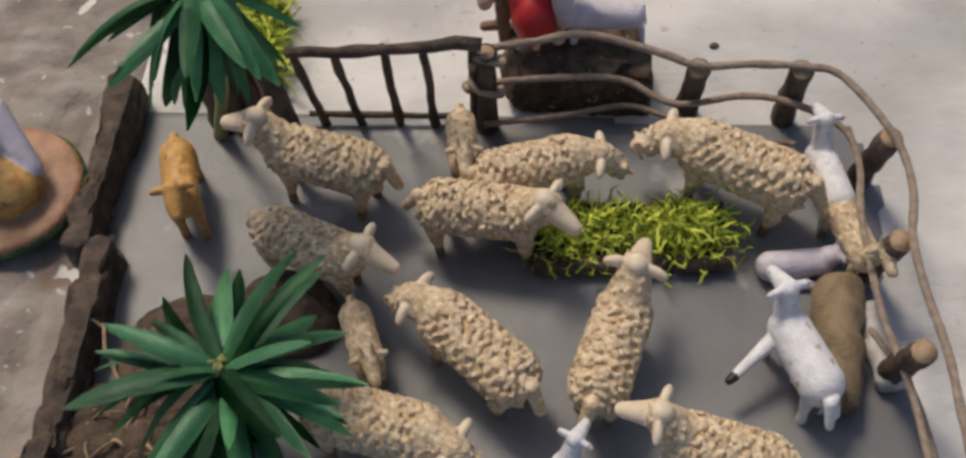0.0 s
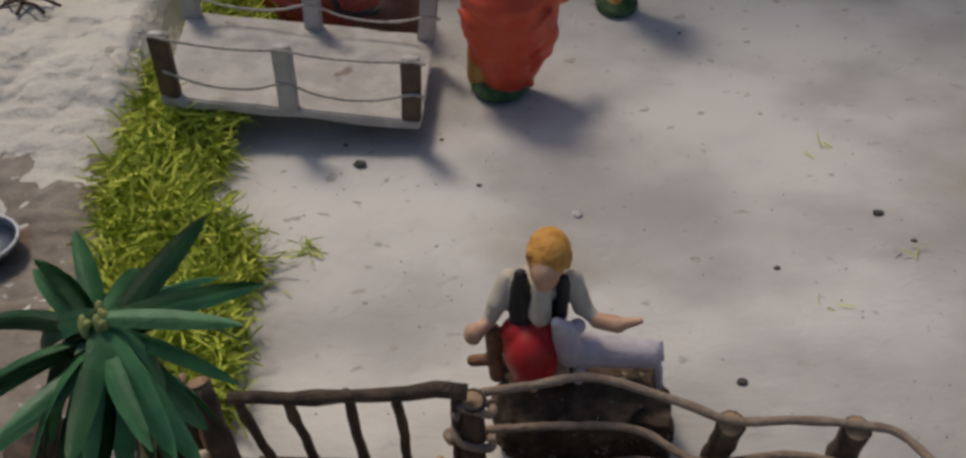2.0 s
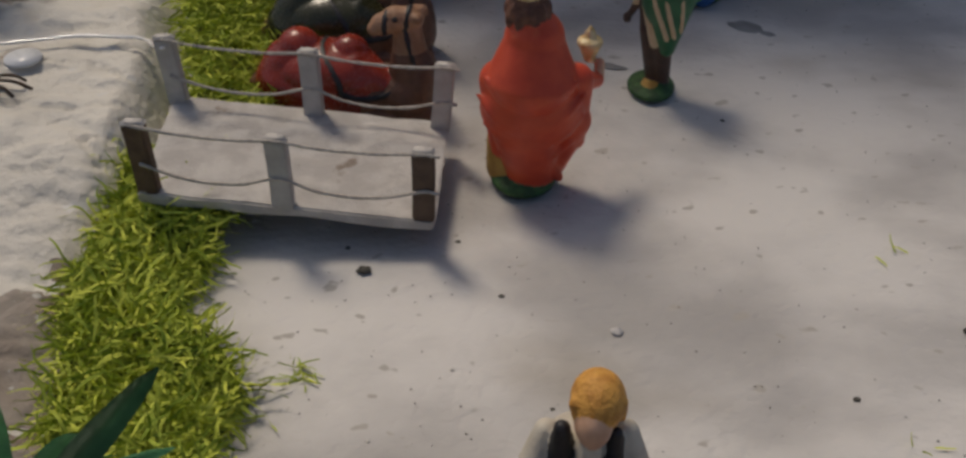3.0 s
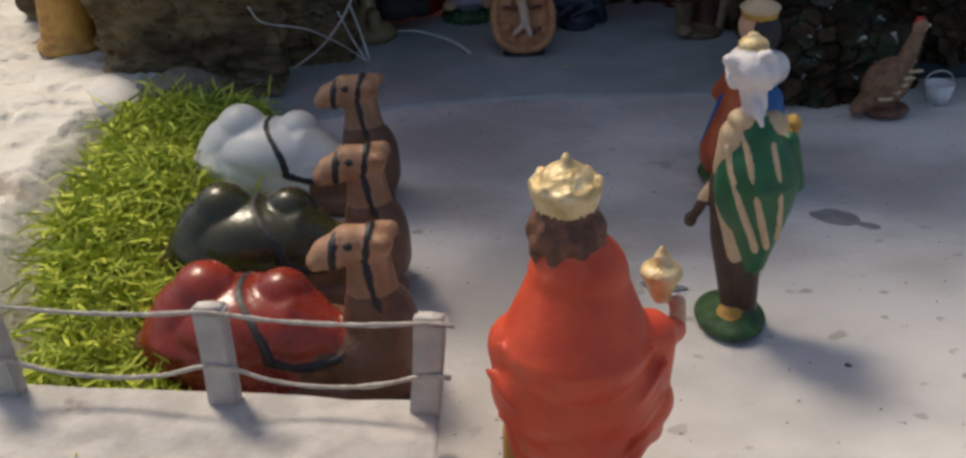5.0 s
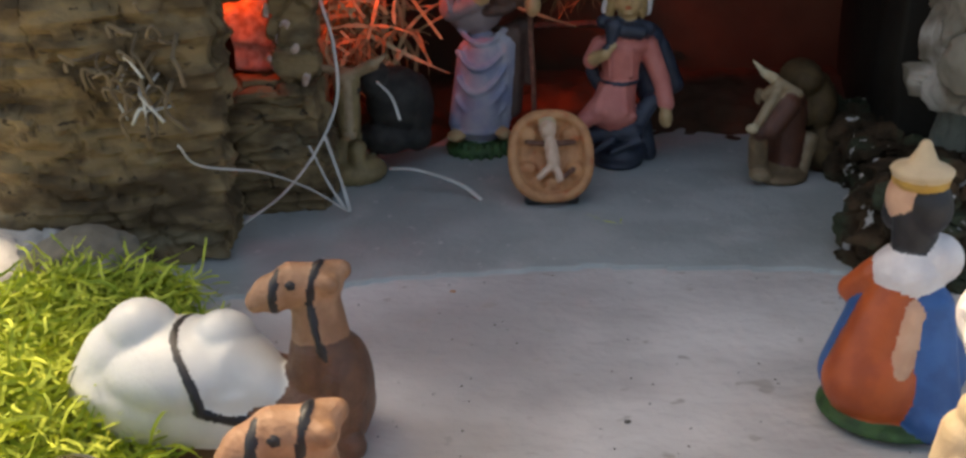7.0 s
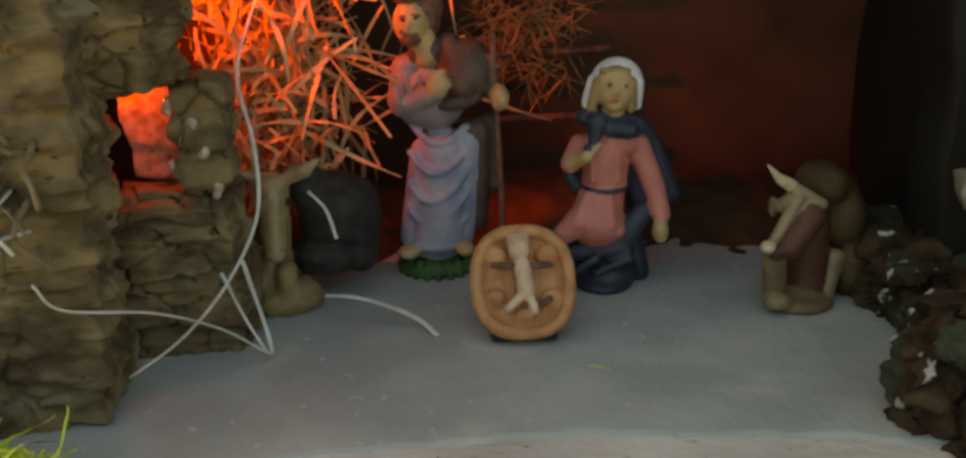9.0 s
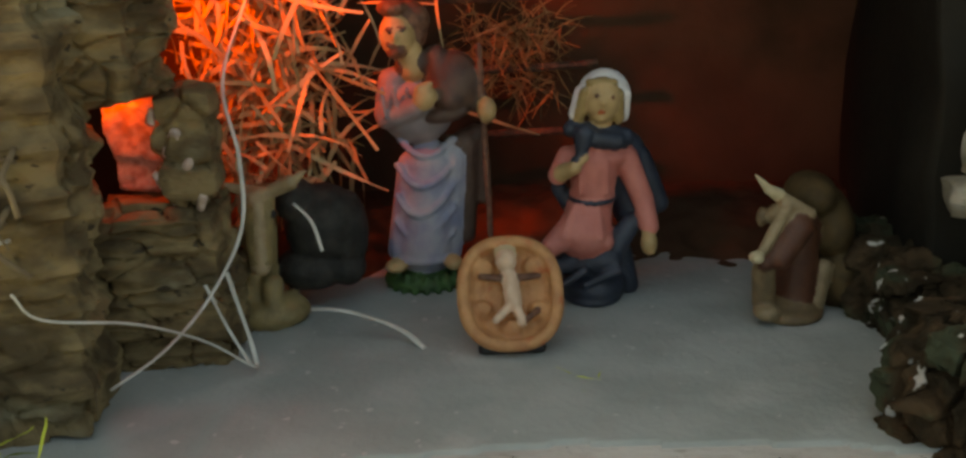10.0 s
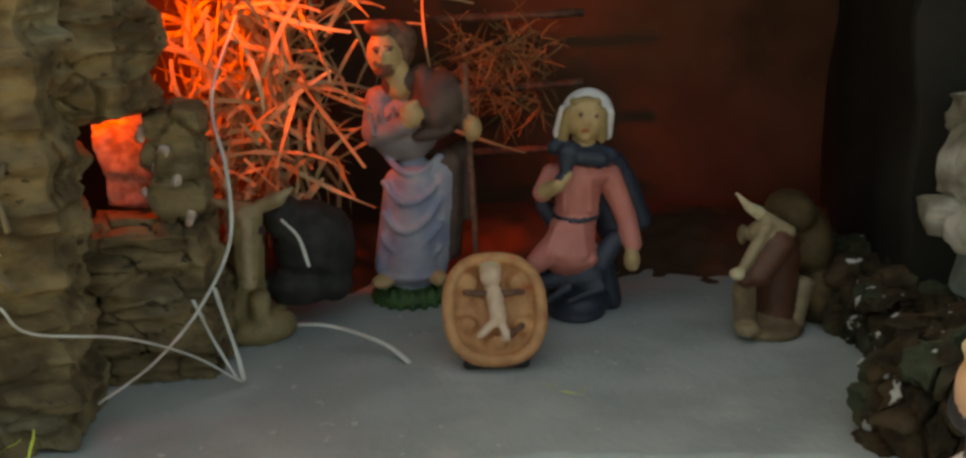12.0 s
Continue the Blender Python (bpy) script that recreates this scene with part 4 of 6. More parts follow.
# ---- the shepherd on his mound ----
rock("earth_mound", "earth", "dark earthy stump-like mound under the shepherd", (0.085, 0.382, 0.010), (0.066, 0.038, 0.032), 51, category="mound", cells=64, rough=0.010, strata=0.08, layered=False, soften=0.4, fine=1.6)
shepherd = [C((-0.0030, 0.0000, 0.0399), (-0.0027, 0.0010, 0.0517), 0.0071, 0.0069, "shirt"), E((-0.0029, 0.0010, 0.0559), (0.0110, 0.0075, 0.0048), "shirt"),
    C((-0.0100, -0.0040, 0.0635), (-0.0093, -0.0060, 0.0465), 0.0024, 0.0045, "black"), C((0.0045, -0.0040, 0.0623), (0.0037, -0.0060, 0.0476), 0.0018, 0.0029, "black"),
    C((-0.0029, 0.0080, 0.0338), (-0.0026, 0.0080, 0.0477), 0.0071, 0.0071, "black"), C((-0.0026, -0.0075, 0.0613), (-0.0029, -0.0095, 0.0500), 0.0031, 0.0038, "shirt"),
    C((-0.0139, 0.0000, 0.0574), (-0.0175, -0.0040, 0.0499), 0.0037, 0.0039, "shirt"), C((-0.0175, -0.0040, 0.0499), (-0.0202, -0.0060, 0.0433), 0.0037, 0.0026, "shirt"),
    C((-0.0214, -0.0080, 0.0430), (-0.0246, -0.0100, 0.0409), 0.0024, 0.0029, "skin")]
shepherd += [E((-0.0255, -0.0110, 0.0412), (0.0033, 0.0036, 0.0042), "skin"), C((0.0076, 0.0000, 0.0587), (0.0113, -0.0030, 0.0486), 0.0035, 0.0036, "shirt"),
    C((0.0113, -0.0030, 0.0486), (0.0150, -0.0060, 0.0465), 0.0033, 0.0024, "shirt"), C((0.0165, -0.0070, 0.0458), (0.0232, -0.0090, 0.0463), 0.0029, 0.0031, "skin"),
    C((0.0232, -0.0090, 0.0463), (0.0303, -0.0100, 0.0495), 0.0026, 0.0013, "skin"), C((-0.0025, -0.0010, 0.0569), (-0.0022, -0.0030, 0.0628), 0.0033, 0.0031, "skin"),
    E((-0.0020, -0.0050, 0.0678), (0.0052, 0.0072, 0.0073), "skin"), E((-0.0009, -0.0010, 0.0717), (0.0074, 0.0088, 0.0080), "blond"),
    C((-0.0068, -0.0040, 0.0730), (-0.0061, -0.0050, 0.0677), 0.0021, 0.0012, "blond")]
shepherd += [C((0.0049, -0.0030, 0.0731), (0.0054, -0.0040, 0.0686), 0.0019, 0.0012, "blond"),
    C((-0.0104, -0.0080, 0.0397), (-0.0070, -0.0140, 0.0249), 0.0060, 0.0050, "crimson"),
    C((-0.0024, -0.0080, 0.0400), (-0.0011, -0.0140, 0.0292), 0.0062, 0.0048, "crimson"), E((-0.0059, -0.0100, 0.0330), (0.0093, 0.0110, 0.0120), "crimson"),
    C((-0.0038, -0.0160, 0.0257), (-0.0043, -0.0180, 0.0222), 0.0021, 0.0017, "skin"),
    C((-0.0190, -0.0060, 0.0375), (-0.0173, -0.0080, 0.0166), 0.0031, 0.0029, "wicker"),
    C((-0.0259, -0.0080, 0.0240), (-0.0179, -0.0080, 0.0251), 0.0023, 0.0024, "wicker"),
    C((-0.0142, -0.0020, 0.0160), (-0.0138, -0.0060, 0.0087), 0.0026, 0.0026, "black"), E((0.0048, -0.0100, 0.0209), (0.0036, 0.0050, 0.0035), "cream")]
shepherd += [E((-0.0049, 0.0040, 0.0099), (0.0107, 0.0120, 0.0080), "camel_dark")]
figure("shepherd_figurine", fused("shepherd", shepherd, 0.0006, 2), "seated shepherd figurine, orange hair, black waistcoat and red trousers", "figurine", 0.0695, 0.392, 0, 0.010)
lamb = [C((-0.0152, 0.0000, 0.0194), (0.0065, 0.0000, 0.0187), 0.0065, 0.0055, "lilac"), C((-0.0211, -0.0040, 0.0225), (-0.0242, -0.0070, 0.0369), 0.0054, 0.0040, "lilac"),
    C((-0.0249, -0.0080, 0.0387), (-0.0266, -0.0100, 0.0437), 0.0033, 0.0021, "lilac"), E((-0.0191, -0.0020, 0.0337), (0.0030, 0.0030, 0.0028), "lilac"),
    C((0.0103, -0.0030, 0.0149), (0.0118, -0.0030, 0.0036), 0.0017, 0.0013, "lilac"), C((-0.0174, -0.0040, 0.0134), (-0.0174, -0.0050, 0.0077), 0.0023, 0.0016, "lilac"),
    C((0.0106, 0.0020, 0.0225), (0.0130, 0.0040, 0.0104), 0.0010, 0.0007, "lilac")]
figure("lamb_figurine", fused("lamb", lamb, 0.0006, 2), "lilac-white lamb figurine lying across the mound by the shepherd", "lamb figurine", 0.0985, 0.386, 0, 0.020)


# ---- the foot-bridge ----
def bridge():
    ob = thing("foot_bridge", "whitewashed wooden foot-bridge with sagging string rails", "bridge")
    a = math.degrees(math.atan2(0.010, 0.126))
    bm = bmesh.new()
    slab(bm, (0.134, 0.078, 0.0060), Matrix(), 0.0008, 9, 0.0011, 190)
    for v in bm.verts:
        v.co.x += 0.0078 * max(0.0, -v.co.x / 0.067) * (0.5 - v.co.y / 0.078)
    deck = part("deck", bm, M["whitewood"], ob, smooth=False)
    deck.matrix_basis = pose(-0.0570, 0.5875, 0.0185, 0, a, -0.8)

    def deck_point(x, y, z=0):
        return deck.matrix_basis @ Vector((x, y, z))
    tops = []
    for i, (x, y, mat, lean) in enumerate(((-0.0545, -0.0360, "brownwood", 0), (0.003, -0.0370, "whitewood", 1), (0.0625, -0.0360, "brownwood", 2), (-0.063, 0.0350, "whitewood", -2), (0.002, 0.0350, "whitewood", 1), (0.0625, 0.0345, "whitewood", 6))):
        bm = bmesh.new()
        slab(bm, (0.0092, 0.0052, 0.034), pose(0, 0, 0.0165), 0.0006, 2, 0.0004, 220)
        p = part("post", bm, M[mat], ob, "bare brown side showing" if mat == "brownwood" else "", smooth=False)
        p.matrix_basis = Matrix.Translation(deck_point(x, y, 0.002)) @ pose(0, 0, 0, 0, lean, -3)
        bm = bmesh.new()
        slab(bm, (0.0096, 0.0056, 0.0022), Matrix(), 0.0008, 1, 0.0005, 300)
        q = part("painted_top", bm, M["whitewood"], p)
        q.matrix_basis = pose(0, 0, 0.034)
        tops.append(p.matrix_basis)
    for row, y in ((0, -0.003), (3, -0.003)):
        for z, sag in ((0.0345, 0.002), (0.016, 0.006)):
            pts = []
            for k in range(2):
                u, v = tops[row + k] @ Vector((0, y, z)), tops[row + k + 1] @ Vector((0, y, z))
                for t in (0, 0.25, 0.5, 0.75):
                    pts.append(u.lerp(v, t) - Vector((0, 0, sag * 4 * t * (1 - t))))
            end = tops[row + 2] @ Vector((0, y, z))
            pts += [end, end + Vector((0.007, -0.001, -0.0005))]
            bm = bmesh.new()
            tube(bm, smooth_line(pts, 5), 0.00075, 7, 0.45)
            part("string_rail", bm, M["string"], ob, "thin frayed cotton string")


bridge()


# ---- the kings ----
def swag(forms, a, b, c, r, centre, radii, mat, n=8):
    """A fold that hangs from a over b to c, given as (x, z), on the near side of a round body."""
    line = []
    for i in range(n + 1):
        t = i / n
        x, z = ((1 - t) ** 2 * a[k] + 2 * t * (1 - t) * b[k] + t * t * c[k] for k in (0, 1))
        deep = math.sqrt(max(0.08, 1 - ((x - centre[0]) / radii[0]) ** 2 - ((z - centre[2]) / radii[2]) ** 2))
        line.append((x, centre[1] - radii[1] * deep + 0.25 * r, z))
    for p, q in zip(line, line[1:]):
        forms.append(C(p, q, r, r, mat))


red = [E((-0.0001, 0.0000, 0.0036), (0.0149, 0.0158, 0.0050), "grass_base"), C((-0.0086, 0.0030, 0.0069), (-0.0089, 0.0030, 0.0210), 0.0086, 0.0082, "ochre"),
    E((0.0029, -0.0020, 0.0421), (0.0227, 0.0165, 0.0198), "red"), C((0.0030, -0.0010, 0.0737), (0.0026, -0.0020, 0.0586), 0.0127, 0.0201, "red"),
    C((0.0016, -0.0020, 0.0301), (0.0032, -0.0010, 0.0106), 0.0160, 0.0116, "red"), C((0.0213, 0.0010, 0.0534), (0.0220, 0.0000, 0.0242), 0.0075, 0.0045, "red"),
    C((0.0203, 0.0000, 0.0343), (0.0129, 0.0000, 0.0107), 0.0086, 0.0056, "red"), C((0.0105, -0.0040, 0.0162), (0.0155, -0.0060, 0.0078), 0.0048, 0.0022, "red"),
    C((-0.0113, 0.0000, 0.0531), (-0.0088, 0.0000, 0.0206), 0.0089, 0.0067, "red")]
red += [C((0.0254, 0.0060, 0.0504), (0.0306, 0.0140, 0.0461), 0.0048, 0.0034, "red"), C((0.0316, 0.0150, 0.0455), (0.0319, 0.0180, 0.0526), 0.0026, 0.0024, "skin")]
red += [C((0, 0, 0.078), (0, 0, 0.086), 0.0065, 0.006, "hair"), E((0, 0.0005, 0.0885), (0.0086, 0.0086, 0.0085), "hair"), E((0, 0.004, 0.0895), (0.0062, 0.0064, 0.008), "skin"), E((0, 0.006, 0.083), (0.0055, 0.005, 0.006), "hair"),
        C((0, 0.0005, 0.0915), (0, 0.0005, 0.0965), 0.0074, 0.0072, "gold"), E((0, 0.0005, 0.0990), (0.0068, 0.0068, 0.0050), "gold"), E((0, 0.0005, 0.1050), (0.0015, 0.0015, 0.0018), "gold"), C((0.0085, 0.001, 0.084), (0.0095, 0, 0.080), 0.0018, 0.0014, "hair")]
red += [C((0.027, 0.018, 0.055), (0.027, 0.018, 0.060), 0.0026, 0.0050, "gold"), E((0.027, 0.018, 0.0625), (0.0060, 0.0060, 0.0032), "gold"), E((0.027, 0.018, 0.0665), (0.0026, 0.0026, 0.0028), "gold"), E((0.027, 0.018, 0.0695), (0.0011, 0.0011, 0.0013), "gold")]
for k in range(8):
    a = k * math.tau / 8
    red.append(E((0.0081 * math.cos(a), 0.0005 + 0.0081 * math.sin(a), 0.0996), (0.0012, 0.0012, 0.0013), "gold"))
    for i in range(3):
        b = a + i * math.tau / 24
        red.append(C((0.0070 * math.cos(b), 0.0005 + 0.0070 * math.sin(b), 0.0945), (0.0080 * math.cos(b), 0.0005 + 0.0080 * math.sin(b), 0.0985), 0.0012, 0.0012, "gold"))
    for i in range(2):
        b = a + i * math.tau / 16
        red.append(E((0.0080 * math.cos(b), -0.0008 + 0.0074 * math.sin(b), 0.0872 - 0.0035 * i), (0.0020, 0.0020, 0.0040), "hair"))
for a, b, c, r in (((-0.0172, 0.0590), (-0.0006, 0.0378), (0.0208, 0.0589), 0.0011),
                   ((-0.0200, 0.0494), (-0.0024, 0.0251), (0.0249, 0.0507), 0.0011),
                   ((-0.0171, 0.0372), (0.0020, 0.0174), (0.0242, 0.0410), 0.0011),
                   ((-0.0108, 0.0222), (0.0022, 0.0095), (0.0204, 0.0284), 0.0011)):
    swag(red, a, b, c, r, (0.0028, -0.0020, 0.0475), (0.0235, 0.0160, 0.0361), "red")
figure("king_figurine", fused("king", red, 0.00075, 4), "king figurine in vermilion cloak and gold crown, holding a cup", "figurine", 0.0466, 0.600, 0, 0, 1.03)

green = [E((0.0019, 0.0000, 0.0031), (0.0126, 0.0158, 0.0044), "grass_base"), E((0.0013, -0.0020, 0.0046), (0.0082, 0.0100, 0.0030), "ochre"),
    C((0.0026, 0.0010, 0.0058), (-0.0016, 0.0030, 0.0347), 0.0038, 0.0054, "dark_skin"),
    C((0.0071, -0.0010, 0.0070), (0.0054, 0.0000, 0.0280), 0.0039, 0.0057, "dark_skin"),
    C((-0.0031, 0.0040, 0.0342), (-0.0022, 0.0040, 0.0543), 0.0035, 0.0063, "dark_skin"), E((0.0059, -0.0020, 0.0572), (0.0139, 0.0125, 0.0198), "greenrobe"),
    C((0.0070, -0.0020, 0.0493), (0.0075, -0.0030, 0.0272), 0.0117, 0.0044, "greenrobe"),
    C((0.0055, -0.0020, 0.0740), (0.0060, -0.0020, 0.0610), 0.0082, 0.0133, "greenrobe"),
    C((0.0168, 0.0020, 0.0699), (0.0198, 0.0020, 0.0546), 0.0035, 0.0038, "greenrobe")]
green += [C((-0.0021, -0.0010, 0.0747), (-0.0035, 0.0010, 0.0617), 0.0054, 0.0047, "cream"), C((-0.0040, -0.0020, 0.0497), (0.0007, -0.0040, 0.0296), 0.0032, 0.0022, "cream"),
    C((0.0021, -0.0010, 0.0911), (0.0031, -0.0020, 0.0848), 0.0047, 0.0041, "turban"), C((0.0025, -0.0060, 0.0865), (0.0037, -0.0105, 0.0818), 0.0021, 0.0009, "turban"),
    E((0.0100, -0.0020, 0.0784), (0.0047, 0.0060, 0.0044), "cream"), E((-0.0009, -0.0020, 0.0805), (0.0044, 0.0050, 0.0034), "cream"),
    C((-0.0063, 0.0050, 0.0540), (-0.0092, 0.0070, 0.0475), 0.0021, 0.0021, "cream"),
    C((-0.0091, 0.0070, 0.0466), (-0.0113, 0.0070, 0.0419), 0.0021, 0.0019, "dark_skin"), E((-0.0131, 0.0075, 0.0388), (0.0024, 0.0024, 0.0030), "dark_skin")]
green += [E((0.0187, 0.0060, 0.0745), (0.0027, 0.0040, 0.0037), "ochre"), E((0.0028, 0.0030, 0.0942), (0.0063, 0.0066, 0.0077), "dark_skin"),
    E((0.0015, 0.0000, 0.0976), (0.0085, 0.0094, 0.0071), "turban"), C((-0.0067, -0.0030, 0.1011), (0.0065, -0.0070, 0.0970), 0.0022, 0.0022, "turban"),
    C((-0.0056, -0.0030, 0.0956), (0.0046, -0.0060, 0.1034), 0.0019, 0.0019, "turban"),
    C((-0.0048, -0.0030, 0.0934), (0.0062, -0.0040, 0.0928), 0.0019, 0.0019, "turban"), E((0.0016, 0.0010, 0.1047), (0.0050, 0.0052, 0.0027), "gold"),
    E((0.0013, 0.0010, 0.1074), (0.0022, 0.0020, 0.0015), "gold")]
for a, b, c, r in (((-0.0055, 0.0717), (-0.0026, 0.0538), (0.0077, 0.0316), 0.0011),
                   ((-0.0007, 0.0769), (0.0030, 0.0555), (0.0107, 0.0335), 0.0009),
                   ((0.0073, 0.0783), (0.0118, 0.0590), (0.0131, 0.0395), 0.0008)):
    swag(green, a, b, c, r, (0.0061, -0.0020, 0.0552), (0.0139, 0.0125, 0.0252), "cream")
figure("king_figurine", fused("king", green, 0.0006), "king figurine in a green and cream striped cape with white turban", "figurine", 0.1105, 0.6870, 0)

kneel = [E((0, -0.003, 0.003), (0.0205, 0.0180, 0.004), "grass_base"), E((0.002, 0.003, 0.015), (0.0190, 0.0150, 0.016), "blue"), E((-0.0035, -0.0080, 0.0145), (0.0145, 0.0112, 0.0140), "rust"), C((-0.009, -0.007, 0.014), (-0.002, -0.003, 0.042), 0.0112, 0.0072, "rust"), C((0.002, -0.0095, 0.038), (-0.001, -0.0155, 0.022), 0.0034, 0.0026, "skin"),
         C((0.009, -0.013, 0.008), (0.006, -0.006, 0.038), 0.0085, 0.0066, "blue"), C((-0.010, 0.003, 0.011), (-0.004, 0.002, 0.043), 0.0102, 0.0068, "blue"), C((0.004, 0.003, 0.02), (0, 0.001, 0.045), 0.0125, 0.0085, "blue"),
         E((0, -0.001, 0.0460), (0.0100, 0.0098, 0.0082), "turban"), E((0.0072, 0.000, 0.0500), (0.0070, 0.0075, 0.0072), "turban"), C((-0.008, 0, 0.044), (-0.013, 0.006, 0.036), 0.005, 0.004, "rust"), C((-0.013, 0.006, 0.036), (-0.010, 0.010, 0.035), 0.003, 0.003, "skin"),
         C((0.001, 0, 0.050), (0, 0, 0.062), 0.0060, 0.0060, "black"), E((-0.0015, 0.002, 0.067), (0.0066, 0.0068, 0.0080), "skin"), E((0.003, -0.0018, 0.0655), (0.0060, 0.0060, 0.0080), "black"), E((-0.003, 0.006, 0.061), (0.005, 0.004, 0.006), "black"), E((0, 0, 0.0730), (0.0076, 0.0076, 0.0024), "ochre"),
         E((0, 0, 0.0755), (0.0084, 0.0084, 0.0022), "cream"), C((0, 0, 0.0758), (0, 0, 0.0795), 0.0060, 0.0030, "cream"), E((0, 0, 0.0825), (0.0018, 0.0018, 0.0018), "cream")]
figure("king_figurine", fused("king", kneel, 0.00075), "kneeling king figurine in blue cloak, orange robe and white collar", "figurine", 0.1445, 0.806, -12, 0, 1.06)


# ---- three camels lying side by side ----
def camel_mesh(cloth):
    """A camel lying along x, its head turned back over its chest towards -x."""
    f = [E((-0.004, 0, 0.013), (0.046, 0.0195, 0.0145), "camel_dark"), E((0.032, 0, 0.013), (0.0175, 0.0185, 0.0145), "camel_dark"), E((0.041, -0.001, 0.018), (0.0085, 0.0145, 0.0190), "camel_dark"),
         C((-0.020, 0.014, 0.005), (0.020, 0.016, 0.004), 0.0055, 0.0045, "camel_dark"), C((-0.020, -0.014, 0.005), (0.026, -0.016, 0.004), 0.0055, 0.0050, "camel_dark"), C((0.026, -0.014, 0.005), (0.044, -0.011, 0.005), 0.0055, 0.0050, "camel_dark")]
    f += [C((0.036, -0.002, 0.018), (0.0355, -0.002, 0.032), 0.0130, 0.0098, "camel_dark"), C((0.0355, -0.002, 0.032), (0.0345, 0, 0.048), 0.0092, 0.0070, "camel"), C((0.0370, 0, 0.0530), (0.029, -0.002, 0.0535), 0.0060, 0.0068, "camel"),
          C((0.029, -0.002, 0.0530), (0.0225, -0.0045, 0.0515), 0.0066, 0.0056, "camel"), C((0.0385, 0.0035, 0.0555), (0.0415, 0.0040, 0.0555), 0.0034, 0.0032, "camel"), C((0.0385, -0.0040, 0.0550), (0.0405, -0.0050, 0.0550), 0.0032, 0.0030, "camel"), E((0.0190, -0.0060, 0.0500), (0.0034, 0.0048, 0.0036), "camel")]
    f += [C((-0.024, 0, 0.019), (-0.0215, 0.001, 0.0330), 0.0200, 0.0115, cloth), C((-0.030, -0.002, 0.017), (-0.026, 0, 0.024), 0.0150, 0.0150, cloth), C((0.006, -0.001, 0.020), (0.0045, 0.001, 0.0315), 0.0180, 0.0102, cloth), E((-0.008, -0.001, 0.0235), (0.029, 0.0205, 0.0145), cloth),
          C((0.008, -0.003, 0.022), (0.024, -0.006, 0.0185), 0.0150, 0.0075, cloth), C((-0.020, -0.008, 0.015), (0.004, -0.008, 0.014), 0.0140, 0.0130, cloth)]
    for k in (-1, 1):
        f.append(E((0.0300, k * 0.0062 - 0.002, 0.0560), (0.0013, 0.0013, 0.0013), "black"))
    for k in range(40):
        a = k * math.tau / 40
        f.append(E((0.0248 + 0.0006 * math.sin(a), -0.0037 + 0.0060 * math.cos(a), 0.0521 + 0.0060 * math.sin(a)), 0.0010, "black"))
        f.append(E((0.0350 + 0.0012 * math.sin(a), -0.0005 + 0.0065 * math.cos(a), 0.0530 + 0.0065 * math.sin(a)), 0.0010, "black"))
        if k < 24:
            t = k / 23
            f.append(E((0.0350 + 0.004 * t, -0.0070 - 0.0026 * math.sin(t * math.pi) - 0.003 * t, 0.048 - 0.015 * t), 0.0010, "black"))
    for k in range(60):
        a = 0.25 + k * (math.pi - 0.2) / 59
        s = max(0.0, -math.cos(a))
        f.append(E((-0.0085 + 0.012 * s * s, -0.001 + 0.0203 * math.cos(a), 0.0215 + 0.0160 * math.sin(a)), 0.00125, "black"))
        if k < 36:
            t = k / 35
            f.append(E((0.003 + 0.024 * t, -0.0205 + 0.006 * t, 0.0205 - 0.004 * math.sin(t * math.pi * 0.9)), 0.0012, "black"))
    return fused("camel", f, 0.0008, 4)


for cloth, y, label, rz in (("redcloth", 0.662, "lying camel figurine with a glossy red saddlecloth", -3), ("greencloth", 0.722, "lying camel figurine with a glossy dark green saddlecloth", 0), ("whitecloth", 0.799, "lying camel figurine with a white saddlecloth", -6)):
    figure("camel_figurine", camel_mesh(cloth), label, "camel figurine", -0.054 - 0.12 * (y - 0.722), y, rz, 0, 1.0, "lying camels")


# ---- the holy family, ox and donkey in the grotto ----
joseph = [E((-0.0012, 0.0000, 0.0040), (0.0180, 0.0160, 0.0056), "grass_base"), E((-0.0128, -0.0100, 0.0129), (0.0052, 0.0060, 0.0028), "tan_skin"),
    E((0.0120, -0.0100, 0.0138), (0.0042, 0.0060, 0.0030), "tan_skin"), C((-0.0002, 0.0000, 0.0188), (0.0029, 0.0010, 0.0548), 0.0132, 0.0115, "greyblue"),
    C((-0.0112, -0.0020, 0.0178), (-0.0043, 0.0000, 0.0552), 0.0059, 0.0069, "greyblue"),
    C((0.0099, 0.0000, 0.0166), (0.0139, 0.0000, 0.0585), 0.0062, 0.0069, "greyblue"), E((-0.0003, 0.0000, 0.0149), (0.0146, 0.0140, 0.0045), "greyblue"),
    C((0.0175, 0.0020, 0.0235), (0.0185, 0.0020, 0.0634), 0.0049, 0.0069, "mantle"), C((0.0259, 0.0040, 0.0401), (0.0231, 0.0040, 0.0665), 0.0042, 0.0056, "mantle")]
